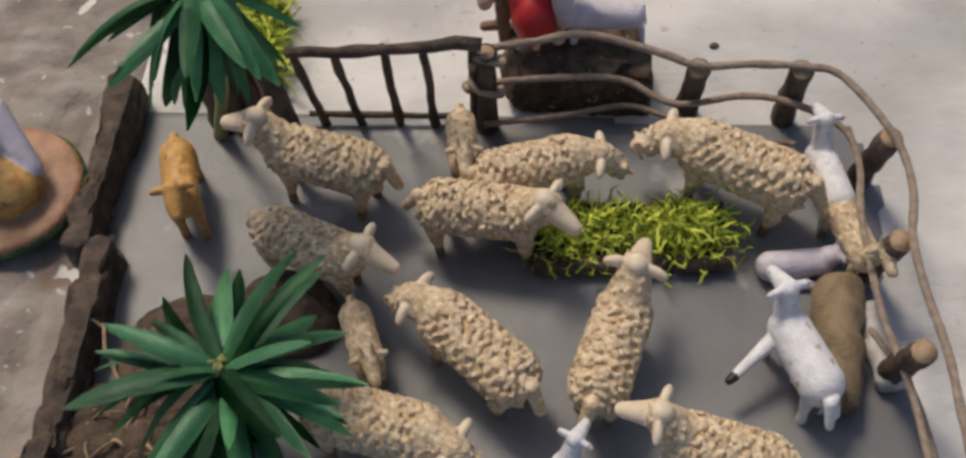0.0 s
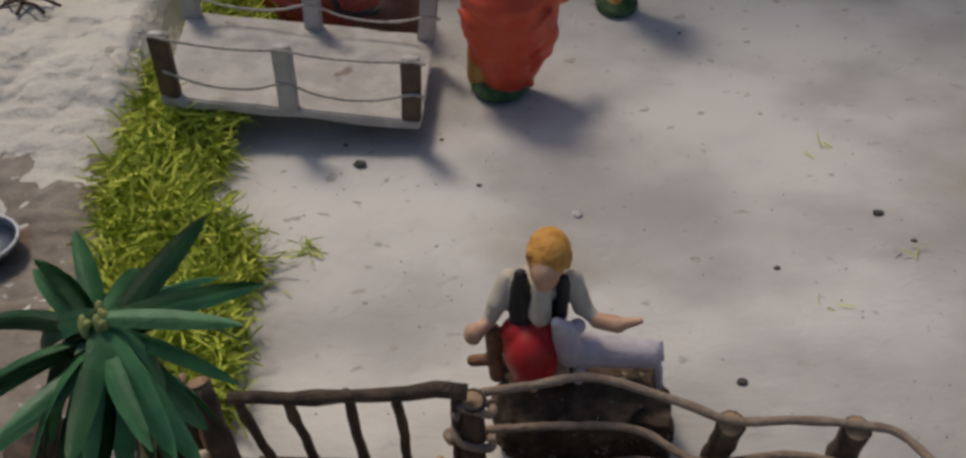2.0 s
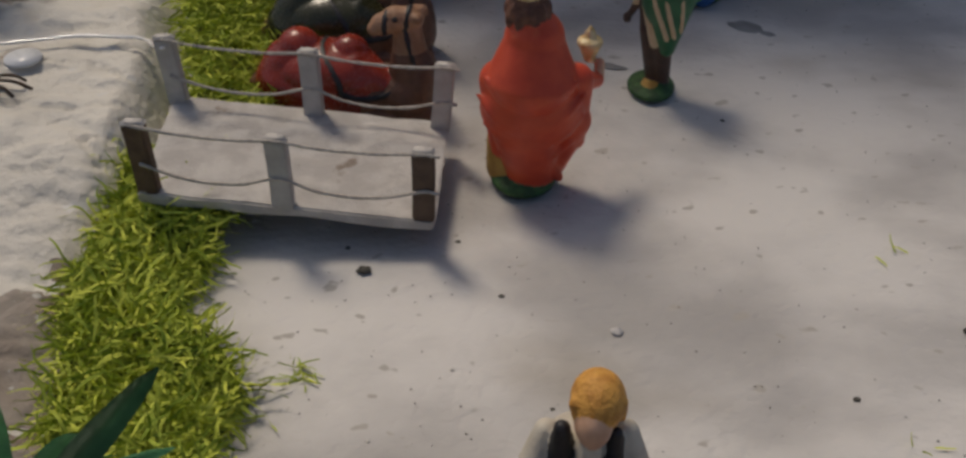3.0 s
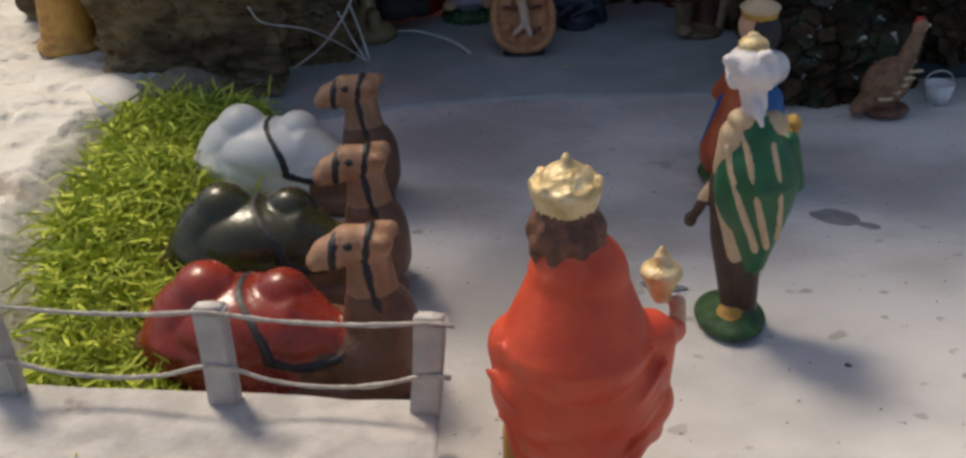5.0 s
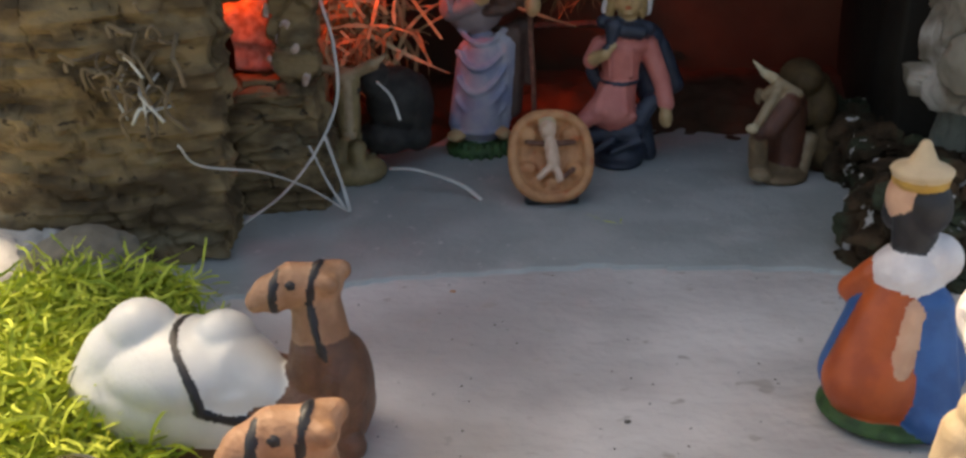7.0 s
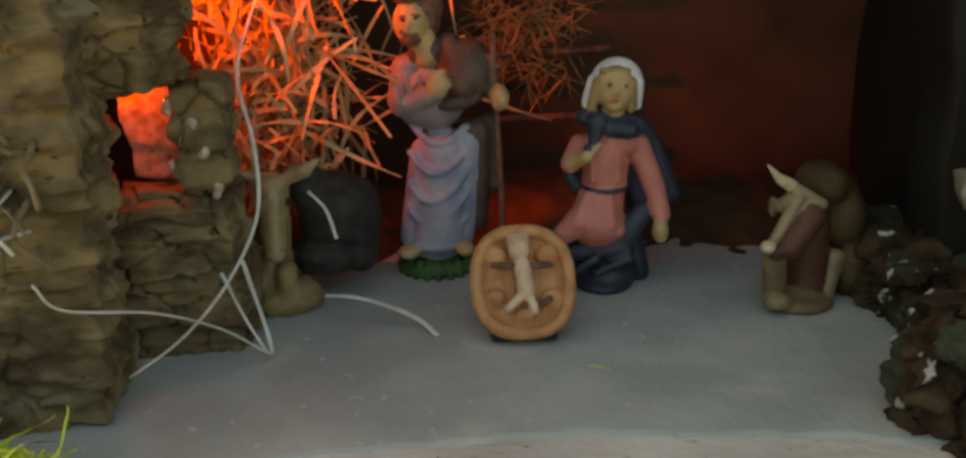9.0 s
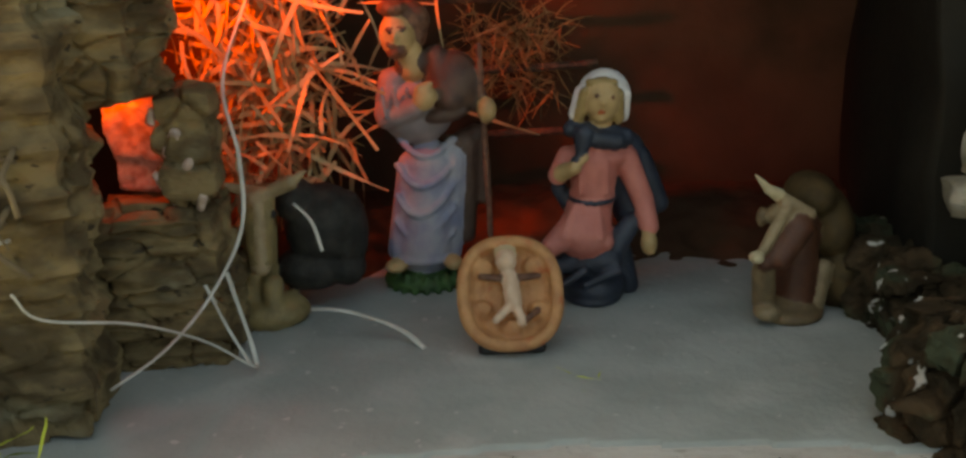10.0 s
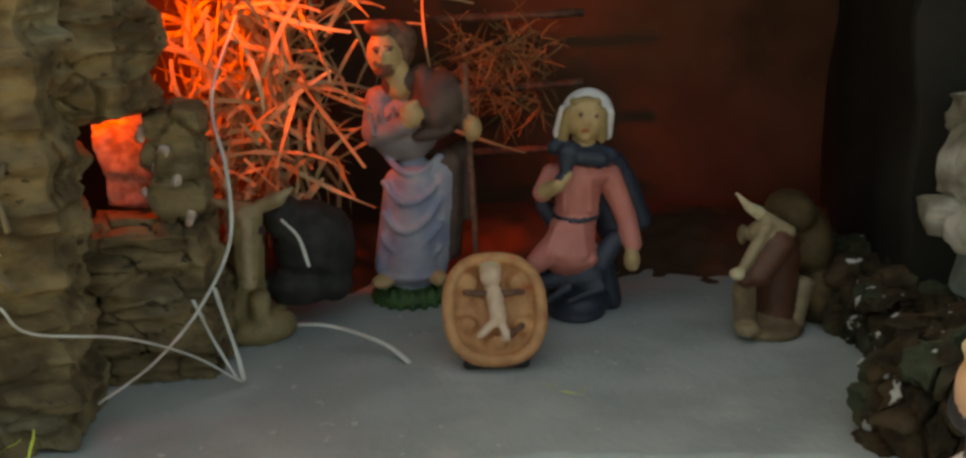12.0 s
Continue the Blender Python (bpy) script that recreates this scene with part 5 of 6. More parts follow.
joseph += [E((-0.0016, 0.0010, 0.0787), (0.0156, 0.0108, 0.0140), "lilac_grey"), C((-0.0117, 0.0010, 0.0915), (-0.0141, -0.0030, 0.0789), 0.0062, 0.0056, "lilac_grey"),
    C((-0.0134, -0.0040, 0.0773), (-0.0009, -0.0110, 0.0825), 0.0054, 0.0042, "lilac_grey"), E((0.0024, -0.0135, 0.0875), (0.0050, 0.0036, 0.0059), "tan_skin"),
    C((0.0004, -0.0150, 0.0914), (0.0047, -0.0145, 0.0929), 0.0017, 0.0016, "tan_skin"), E((0.0139, -0.0010, 0.0904), (0.0125, 0.0120, 0.0143), "mantle"),
    C((0.0073, -0.0030, 0.1022), (0.0130, -0.0090, 0.0857), 0.0052, 0.0062, "mantle"), C((0.0184, 0.0000, 0.0945), (0.0260, -0.0040, 0.0818), 0.0062, 0.0042, "mantle"),
    E((0.0114, -0.0095, 0.0791), (0.0090, 0.0040, 0.0035), "mantle", (0, -12, 0))]
joseph += [E((0.0280, -0.0085, 0.0803), (0.0042, 0.0044, 0.0056), "tan_skin"), C((0.0252, -0.0060, 0.1066), (0.0281, -0.0090, 0.0382), 0.0016, 0.0014, "hair"),
    C((0.0281, -0.0090, 0.0382), (0.0287, -0.0090, 0.0115), 0.0014, 0.0014, "hair"),
    C((-0.0025, -0.0010, 0.0978), (-0.0039, -0.0020, 0.1058), 0.0059, 0.0052, "tan_skin"),
    E((-0.0083, -0.0045, 0.1117), (0.0073, 0.0068, 0.0091), "tan_skin", (0, -6, 0)), E((-0.0039, 0.0010, 0.1171), (0.0094, 0.0080, 0.0084), "hair"),
    E((-0.0003, 0.0010, 0.1122), (0.0045, 0.0062, 0.0070), "hair"), E((-0.0099, -0.0040, 0.1228), (0.0066, 0.0064, 0.0035), "hair"),
    E((-0.0084, -0.0070, 0.1052), (0.0045, 0.0040, 0.0028), "hair", (0, -10, 0))]
joseph += [C((-0.0118, -0.0105, 0.1085), (-0.0055, -0.0095, 0.1075), 0.0010, 0.0010, "hair"), E((-0.0107, -0.0110, 0.1136), (0.0009, 0.0006, 0.0005), "black"),
    E((-0.0058, -0.0108, 0.1141), (0.0009, 0.0006, 0.0005), "black"), E((-0.0089, -0.0115, 0.1116), (0.0010, 0.0016, 0.0023), "tan_skin"),
    C((-0.0125, -0.0105, 0.1149), (-0.0098, -0.0108, 0.1152), 0.0005, 0.0005, "hair"), C((-0.0074, -0.0108, 0.1155), (-0.0041, -0.0100, 0.1153), 0.0005, 0.0005, "hair"),
    C((-0.0051, -0.0010, 0.0987), (0.0037, -0.0020, 0.1004), 0.0049, 0.0049, "mantle"),
    C((-0.0155, -0.0090, 0.0907), (-0.0143, -0.0105, 0.0787), 0.0012, 0.0010, "lilac_grey"),
    C((-0.0104, -0.0090, 0.0906), (-0.0091, -0.0105, 0.0786), 0.0012, 0.0010, "lilac_grey")]
joseph += [C((-0.0052, -0.0090, 0.0905), (-0.0039, -0.0105, 0.0785), 0.0012, 0.0010, "lilac_grey")]
for a, b, c, r in (((-0.0091, 0.0678), (0.0013, 0.0548), (0.0133, 0.0672), 0.0016),
                   ((-0.0107, 0.0569), (-0.0010, 0.0399), (0.0139, 0.0581), 0.0016),
                   ((-0.0113, 0.0439), (-0.0025, 0.0257), (0.0137, 0.0489), 0.0016),
                   ((-0.0125, 0.0327), (-0.0046, 0.0167), (0.0130, 0.0377), 0.0016),
                   ((-0.0129, 0.0241), (-0.0040, 0.0103), (0.0121, 0.0263), 0.0014)):
    swag(joseph, a, b, c, r, (0.0006, 0.0000, 0.0400), (0.0160, 0.0120, 0.0331), "greyblue")
for k in range(9):
    a = radians(200 + 17.5 * k)
    joseph.append(C((0.0150 * math.cos(a), 0.0135 * math.sin(a), 0.0085), (0.0175 * math.cos(a), 0.0155 * math.sin(a), 0.0015), 0.0011, 0.0014, "grass_base"))
figure("standing_figurine", fused("statuette", joseph, 0.00075), "bearded standing figurine in grey-blue robe and brown mantle with staff", "figurine", 0.0140, 1.057, 0)

mary = [E((0.0012, 0.0000, 0.0066), (0.0140, 0.0160, 0.0091), "navy"), E((0.0004, 0.0000, 0.0026), (0.0135, 0.0165, 0.0037), "navy"),
    C((-0.0155, -0.0060, 0.0173), (0.0070, -0.0080, 0.0193), 0.0043, 0.0056, "navy"), C((0.0038, -0.0060, 0.0168), (0.0167, -0.0020, 0.0336), 0.0066, 0.0043, "navy"),
    C((0.0122, 0.0040, 0.0205), (0.0162, 0.0040, 0.0042), 0.0059, 0.0053, "navy"), C((-0.0002, 0.0000, 0.0408), (-0.0031, -0.0040, 0.0311), 0.0092, 0.0119, "pink"),
    C((-0.0069, -0.0060, 0.0337), (-0.0181, -0.0120, 0.0272), 0.0073, 0.0043, "pink"), C((-0.0038, -0.0100, 0.0313), (0.0049, -0.0100, 0.0283), 0.0056, 0.0036, "pink"),
    C((0.0008, 0.0000, 0.0605), (0.0007, 0.0000, 0.0444), 0.0102, 0.0089, "pink")]
mary += [E((0.0023, 0.0010, 0.0624), (0.0145, 0.0100, 0.0060), "pink"), C((0.0143, 0.0000, 0.0611), (0.0213, -0.0020, 0.0444), 0.0053, 0.0046, "pink"),
    C((0.0213, -0.0020, 0.0444), (0.0238, -0.0060, 0.0333), 0.0046, 0.0040, "pink"), E((0.0233, -0.0080, 0.0266), (0.0036, 0.0042, 0.0053), "tan_skin"),
    C((0.0229, -0.0070, 0.0314), (0.0240, -0.0100, 0.0240), 0.0026, 0.0020, "tan_skin"), C((-0.0099, 0.0000, 0.0626), (-0.0141, -0.0040, 0.0557), 0.0046, 0.0043, "pink"),
    C((-0.0130, -0.0060, 0.0568), (-0.0083, -0.0110, 0.0604), 0.0036, 0.0030, "tan_skin"),
    C((-0.0083, -0.0110, 0.0604), (-0.0035, -0.0125, 0.0648), 0.0021, 0.0013, "tan_skin"), C((0.0208, 0.0080, 0.0589), (0.0294, 0.0080, 0.0395), 0.0056, 0.0050, "navy")]
mary += [C((0.0140, 0.0100, 0.0613), (0.0200, 0.0100, 0.0372), 0.0099, 0.0099, "navy"), C((-0.0130, 0.0040, 0.0481), (-0.0094, 0.0040, 0.0398), 0.0036, 0.0026, "navy"),
    C((-0.0087, -0.0040, 0.0748), (0.0127, -0.0030, 0.0706), 0.0036, 0.0043, "navy"), C((-0.0042, -0.0095, 0.0734), (-0.0056, -0.0105, 0.0647), 0.0046, 0.0020, "navy"),
    C((0.0009, -0.0090, 0.0714), (0.0096, -0.0070, 0.0699), 0.0036, 0.0036, "navy"), E((-0.0076, -0.0105, 0.0638), (0.0020, 0.0030, 0.0013), "navy"),
    C((0.0029, -0.0010, 0.0734), (0.0033, -0.0020, 0.0793), 0.0050, 0.0046, "tan_skin"), E((0.0035, -0.0040, 0.0867), (0.0076, 0.0072, 0.0090), "tan_skin"),
    E((0.0027, -0.0070, 0.0803), (0.0036, 0.0040, 0.0027), "tan_skin")]
mary += [E((0.0051, 0.0022, 0.0875), (0.0109, 0.0088, 0.0106), "turban", (0, 8, 0)), C((-0.0049, -0.0020, 0.0897), (-0.0068, -0.0020, 0.0807), 0.0026, 0.0030, "turban"),
    C((0.0137, -0.0020, 0.0885), (0.0128, -0.0010, 0.0789), 0.0021, 0.0023, "turban"),
    C((-0.0037, -0.0060, 0.0904), (-0.0057, -0.0040, 0.0794), 0.0018, 0.0023, "ochre_dull"),
    C((0.0108, -0.0060, 0.0893), (0.0104, -0.0040, 0.0783), 0.0015, 0.0021, "ochre_dull"),
    C((-0.0021, -0.0065, 0.0942), (0.0083, -0.0065, 0.0939), 0.0015, 0.0015, "ochre_dull"), E((0.0007, -0.0108, 0.0894), (0.0010, 0.0007, 0.0007), "hair"),
    E((0.0071, -0.0104, 0.0885), (0.0010, 0.0007, 0.0007), "hair"), E((0.0032, -0.0112, 0.0861), (0.0010, 0.0014, 0.0018), "tan_skin")]
mary += [E((0.0028, -0.0108, 0.0827), (0.0015, 0.0008, 0.0005), "rust"), E((0.0007, 0.0000, 0.0446), (0.0102, 0.0108, 0.0012), "navy"),
    C((-0.0076, -0.0085, 0.0435), (-0.0131, -0.0135, 0.0318), 0.0013, 0.0021, "pink"), C((-0.0047, -0.0085, 0.0434), (-0.0083, -0.0135, 0.0317), 0.0013, 0.0021, "pink"),
    C((-0.0014, -0.0085, 0.0434), (-0.0029, -0.0135, 0.0315), 0.0013, 0.0021, "pink"), C((0.0017, -0.0085, 0.0433), (0.0023, -0.0135, 0.0314), 0.0013, 0.0021, "pink"),
    C((-0.0057, -0.0085, 0.0620), (-0.0052, -0.0085, 0.0488), 0.0013, 0.0012, "pink"), C((-0.0006, -0.0085, 0.0619), (-0.0001, -0.0085, 0.0487), 0.0013, 0.0012, "pink"),
    C((0.0048, -0.0085, 0.0617), (0.0054, -0.0085, 0.0485), 0.0013, 0.0012, "pink")]
mary += [C((-0.0136, -0.0145, 0.0112), (-0.0041, -0.0135, 0.0170), 0.0015, 0.0021, "navy"), C((-0.0041, -0.0145, 0.0109), (0.0098, -0.0135, 0.0166), 0.0015, 0.0021, "navy")]
figure("kneeling_figurine", fused("statuette", mary, 0.00072), "kneeling figurine in rose dress, white veil and navy mantle", "figurine", 0.0845, 1.036, 0)

TILT = radians(36)


def crib_at(u, v, w):
    """A place on the tilted face of the manger: across, up along the face, out of it."""
    return (u, v * math.sin(TILT) - w * math.cos(TILT) - 0.002, 0.0225 + v * math.cos(TILT) + w * math.sin(TILT))


def oval(k, n, hu, hv, p=0.8):
    a = k * math.tau / n
    return hu * math.copysign(abs(math.cos(a)) ** p, math.cos(a)), hv * math.copysign(abs(math.sin(a)) ** p, math.sin(a))


crib = [C((-0.010, -0.008, 0.0028), (0.010, -0.008, 0.0028), 0.0030, 0.0030, "black"), C((-0.010, 0.008, 0.0028), (0.010, 0.008, 0.0028), 0.0030, 0.0030, "black")]
for k in range(60):
    u, v = oval(k, 60, 0.0178, 0.0202)
    u2, v2 = oval(k + 1, 60, 0.0178, 0.0202)
    crib.append(C(crib_at(u, v, 0), crib_at(u2, v2, 0), 0.0026, 0.0026, "manger"))
    crib.append(C(crib_at(u * 0.9, v * 0.9, -0.004), crib_at(u * 0.7, v * 0.7, -0.010), 0.0030, 0.0040, "manger"))
for k in range(-4, 5):
    crib.append(C(crib_at(k * 0.0038, 0.0165 - 0.0006 * k * k, -0.006), crib_at(k * 0.0038, -0.0165 + 0.0006 * k * k, -0.006), 0.0034, 0.0034, "manger"))
for u, v, r in ((-0.010, 0.010, 0.005), (0.010, 0.010, 0.005), (-0.011, -0.006, 0.0045), (0.011, -0.007, 0.0045), (0, -0.014, 0.0045)):
    crib.append(E(crib_at(u, v, -0.003), (r, r * 0.7, r), "manger"))
crib += [C(crib_at(0, 0.006, 0.0005), crib_at(0.001, -0.004, 0.0012), 0.0033, 0.0034, "babyskin"), E(crib_at(-0.001, 0.0120, 0.0020), (0.0042, 0.0040, 0.0046), "babyskin"), E(crib_at(-0.001, 0.0150, 0.0010), (0.0046, 0.0034, 0.0034), "cream"), C(crib_at(-0.003, 0.0055, 0.001), crib_at(-0.011, 0.0065, 0.001), 0.0016, 0.0013, "hair"), C(crib_at(0.003, 0.0055, 0.001), crib_at(0.011, 0.0060, 0.001), 0.0016, 0.0013, "hair"),
         C(crib_at(-0.001, -0.006, 0.0014), crib_at(-0.006, -0.0105, 0.001), 0.0019, 0.0016, "babyskin"), C(crib_at(0.002, -0.006, 0.0014), crib_at(0.004, -0.012, 0.001), 0.0019, 0.0016, "babyskin"), C(crib_at(0.004, -0.012, 0.001), crib_at(0.010, -0.007, 0.0), 0.0014, 0.0012, "hair")]
figure("manger_figurine", fused("manger", crib, 0.0006), "oval orange-brown manger with a small moulded infant figure", "figurine", 0.0480, 0.988, 2, 0, 1.0)

ox = [E((0.0230, 0.0300, 0.0325), (0.0130, 0.0300, 0.0160), "ox_dark"), E((0.0157, 0.0180, 0.0466), (0.0101, 0.0160, 0.0090), "ox_dark"),
    E((0.0263, 0.0260, 0.0141), (0.0113, 0.0280, 0.0189), "ox_dark"), C((0.0304, 0.0350, 0.0389), (0.0377, 0.0350, 0.0106), 0.0056, 0.0070, "ox_dark"),
    E((0.0040, 0.0000, 0.0029), (0.0138, 0.0140, 0.0041), "ox"), E((0.0048, 0.0040, 0.0042), (0.0130, 0.0130, 0.0058), "ox"),
    C((0.0078, 0.0040, 0.0074), (0.0075, 0.0060, 0.0358), 0.0093, 0.0082, "ox_brown"),
    C((-0.0016, -0.0060, 0.0474), (-0.0119, -0.0140, 0.0340), 0.0028, 0.0021, "horn_dull"), E((-0.0019, -0.0030, 0.0442), (0.0062, 0.0060, 0.0055), "horn_dull")]
ox += [C((0.0037, -0.0060, 0.0398), (-0.0042, -0.0110, 0.0298), 0.0062, 0.0051, "ox_brown"),
    C((-0.0073, -0.0095, 0.0368), (-0.0100, -0.0120, 0.0281), 0.0025, 0.0034, "ox_brown"), E((-0.0151, -0.0165, 0.0318), (0.0031, 0.0044, 0.0022), "horn"),
    C((-0.0043, -0.0040, 0.0527), (-0.0090, -0.0050, 0.0557), 0.0028, 0.0021, "horn"), C((-0.0090, -0.0050, 0.0557), (-0.0147, -0.0060, 0.0620), 0.0020, 0.0006, "horn"),
    C((-0.0047, -0.0040, 0.0527), (0.0080, -0.0060, 0.0454), 0.0025, 0.0024, "horn_dull"),
    C((0.0080, -0.0060, 0.0454), (0.0133, -0.0030, 0.0393), 0.0020, 0.0011, "ox_brown"), C((-0.0095, -0.0080, 0.0228), (-0.0081, -0.0060, 0.0097), 0.0048, 0.0048, "ox"),
    E((-0.0080, -0.0100, 0.0066), (0.0054, 0.0060, 0.0035), "horn_dull")]
ox += [C((0.0178, 0.0020, 0.0199), (0.0134, 0.0000, 0.0041), 0.0037, 0.0051, "horn_dull"), E((-0.0087, 0.0010, 0.0424), (0.0023, 0.0030, 0.0044), "ox")]
figure("ox_figurine", fused("ox", ox, 0.0008), "lying ox figurine, tan and red-brown with pale horns", "animal figurine", 0.1575, 1.008, 0)

donkey = [E((0.0197, 0.0180, 0.0360), (0.0163, 0.0170, 0.0177), "donkey"), E((0.0293, 0.0220, 0.0315), (0.0087, 0.0160, 0.0177), "donkey"),
    E((0.0144, 0.0140, 0.0187), (0.0158, 0.0140, 0.0093), "donkey"), E((0.0091, 0.0140, 0.0482), (0.0083, 0.0120, 0.0093), "donkey"),
    E((0.0291, 0.0160, 0.0176), (0.0077, 0.0120, 0.0074), "donkey"), C((-0.0085, 0.0000, 0.0077), (-0.0045, 0.0040, 0.0382), 0.0097, 0.0073, "olive"),
    E((-0.0026, -0.0010, 0.0056), (0.0173, 0.0140, 0.0078), "olive"), C((-0.0121, -0.0060, 0.0162), (-0.0127, -0.0080, 0.0035), 0.0043, 0.0043, "olive"),
    C((0.0010, -0.0060, 0.0187), (0.0013, -0.0100, 0.0032), 0.0047, 0.0040, "olive")]
donkey += [C((-0.0022, -0.0040, 0.0519), (-0.0011, -0.0140, 0.0312), 0.0070, 0.0047, "olive"),
    C((-0.0011, -0.0085, 0.0550), (-0.0004, -0.0165, 0.0330), 0.0025, 0.0025, "horn_dull"), E((-0.0008, -0.0165, 0.0291), (0.0040, 0.0040, 0.0027), "horn_dull"),
    E((-0.0025, -0.0050, 0.0544), (0.0060, 0.0062, 0.0051), "horn_dull"), C((-0.0057, -0.0040, 0.0571), (-0.0146, -0.0060, 0.0604), 0.0032, 0.0015, "horn_dull"),
    C((0.0031, -0.0040, 0.0569), (0.0114, -0.0060, 0.0608), 0.0028, 0.0033, "horn_dull"),
    C((0.0114, -0.0060, 0.0608), (0.0178, -0.0070, 0.0656), 0.0030, 0.0008, "horn_dull"), E((-0.0067, -0.0070, 0.0492), (0.0015, 0.0030, 0.0015), "donkey"),
    E((0.0040, -0.0070, 0.0486), (0.0015, 0.0030, 0.0015), "donkey")]
figure("donkey_figurine", fused("donkey", donkey, 0.0008), "lying donkey figurine, dark grey back and olive-tan head", "animal figurine", -0.0475, 1.019, 0)

# straw heaped inside, and the hay rack on the back wall
hay = thing("straw_heap", "tangle of loose straw strips glowing in red lamp light", "straw", kind="stuff")
bm = bmesh.new()


def heap_root(i):
    x = random.gauss(-0.058, 0.015)
    z = random.uniform(0.045, 0.19)
    y = 1.085 + random.uniform(-0.03, 0.04) - 0.0003 * z
    a = random.uniform(0, math.tau)
    return (x, y, z), (math.cos(a) * 0.7, random.uniform(-0.5, 0.3), math.sin(a))


blades(bm, 640, heap_root, 0.040, 0.0012, 0.2, 1.3, 7)
part("straw_strips", bm, M["straw"], hay)
bm = bmesh.new()


def spill_root(i):
    return (random.uniform(-0.03, 0.03), 1.10 + random.uniform(-0.02, 0.02), random.uniform(0.07, 0.16)), (random.uniform(-1, 1), random.uniform(-0.5, 0.2), random.uniform(-0.5, 0.5))


blades(bm, 34, spill_root, 0.05, 0.0008, 0.0, 1.0, 7)
part("loose_strips", bm, M["straw"], hay)

rack = thing("hay_rack", "dark twig hay rack with dry hay on the back wall", "hay rack", (0.055, 1.135, 0))
for z in (0.050, 0.083, 0.118):
    bm = bmesh.new()
    stick(bm, (-0.035, 0, z), (0.045, 0, z + 0.002), 0.002, 0.002)
    part("rail", bm, M["bark"], rack)
bm = bmesh.new()
blades(bm, 380, lambda i: ((random.uniform(-0.022, 0.026), random.uniform(-0.008, 0.012), random.uniform(0.07, 0.112)), (random.uniform(-1, 1), random.uniform(-0.4, 0.2), random.uniform(-1, 1))), 0.018, 0.0004, 0.1, 1.2, 5)
tagged(part("hay", bm, M["hay"], rack, "dry hay"), kind="stuff")

# white raffia strands in front of the donkey
for pts, r in ((((-0.0975, 0.90, 0.060), (-0.092, 0.905, 0.050), (-0.074, 0.93, 0.0375), (-0.060, 0.955, 0.020), (-0.0475, 0.965, 0.006), (-0.0455, 0.968, 0.004)), 0.0010),
               (((-0.0455, 0.968, 0.004), (-0.048, 0.972, 0.013), (-0.0525, 0.975, 0.028), (-0.056, 0.98, 0.036)), 0.0009),
               (((-0.0475, 0.966, 0.006), (-0.055, 0.97, 0.018), (-0.062, 0.972, 0.034), (-0.060, 0.976, 0.026)), 0.0008),
               (((-0.085, 0.93, 0.0145), (-0.070, 0.945, 0.022), (-0.058, 0.965, 0.034), (-0.050, 0.985, 0.052), (-0.052, 1.0, 0.075), (-0.060, 1.02, 0.100), (-0.052, 1.04, 0.13)), 0.0008),
               (((-0.030, 1.003, 0.0115), (-0.019, 1.0, 0.012), (-0.006, 0.997, 0.0095), (0.0065, 0.9925, 0.0055), (0.015, 0.985, 0.0012)), 0.0014),
               (((-0.033, 1.0, 0.056), (-0.026, 0.995, 0.05), (-0.022, 0.99, 0.040)), 0.0008)):
    cord("raffia_strand", pts, r, "ribbon", "curling white raffia strand", "raffia", 8, 0.45, 0.1)

# dry roots on the bark
for k in range(34):
    a = random.uniform(0, math.tau)
    c = Vector((-0.110 + random.gauss(0, 0.008), 0.905, 0.090 + random.gauss(0, 0.007)))
    d = Vector((math.cos(a), -0.55, math.sin(a) - 0.25)).normalized()
    cord("dry_root", (tuple(c + Vector((0, 0.012, 0))), tuple(c + d * 0.005 + noise.noise_vector(c * 900) * 0.002), tuple(c + d * 0.010 + noise.noise_vector(c * 700) * 0.004), tuple(c + d * 0.013 + Vector((0.002, 0.002, -0.006)) + noise.noise_vector(c * 500) * 0.004)), random.uniform(0.0004, 0.0009), "ribbon" if k % 7 == 0 else "log", "thin dry root sticking out of the bark", "root", 4)
for k in range(9):
    bm = bmesh.new()
    ball(bm, (0, 0, 0), (0.002, 0.0014, random.uniform(0.002, 0.005)), (0, random.uniform(-30, 30), 0), 8)
    for v in bm.verts:
        v.co += noise.noise_vector(v.co * 400 + Vector((k, 0, 0))) * 0.0012
    solid("glue_drip", bm, M["resin"], "shiny hardened glue drip on the bark", "glue", (-0.068 + random.uniform(-0.010, 0.006), 0.982 + random.uniform(-0.002, 0.002), 0.066 + random.uniform(-0.004, 0.028)))


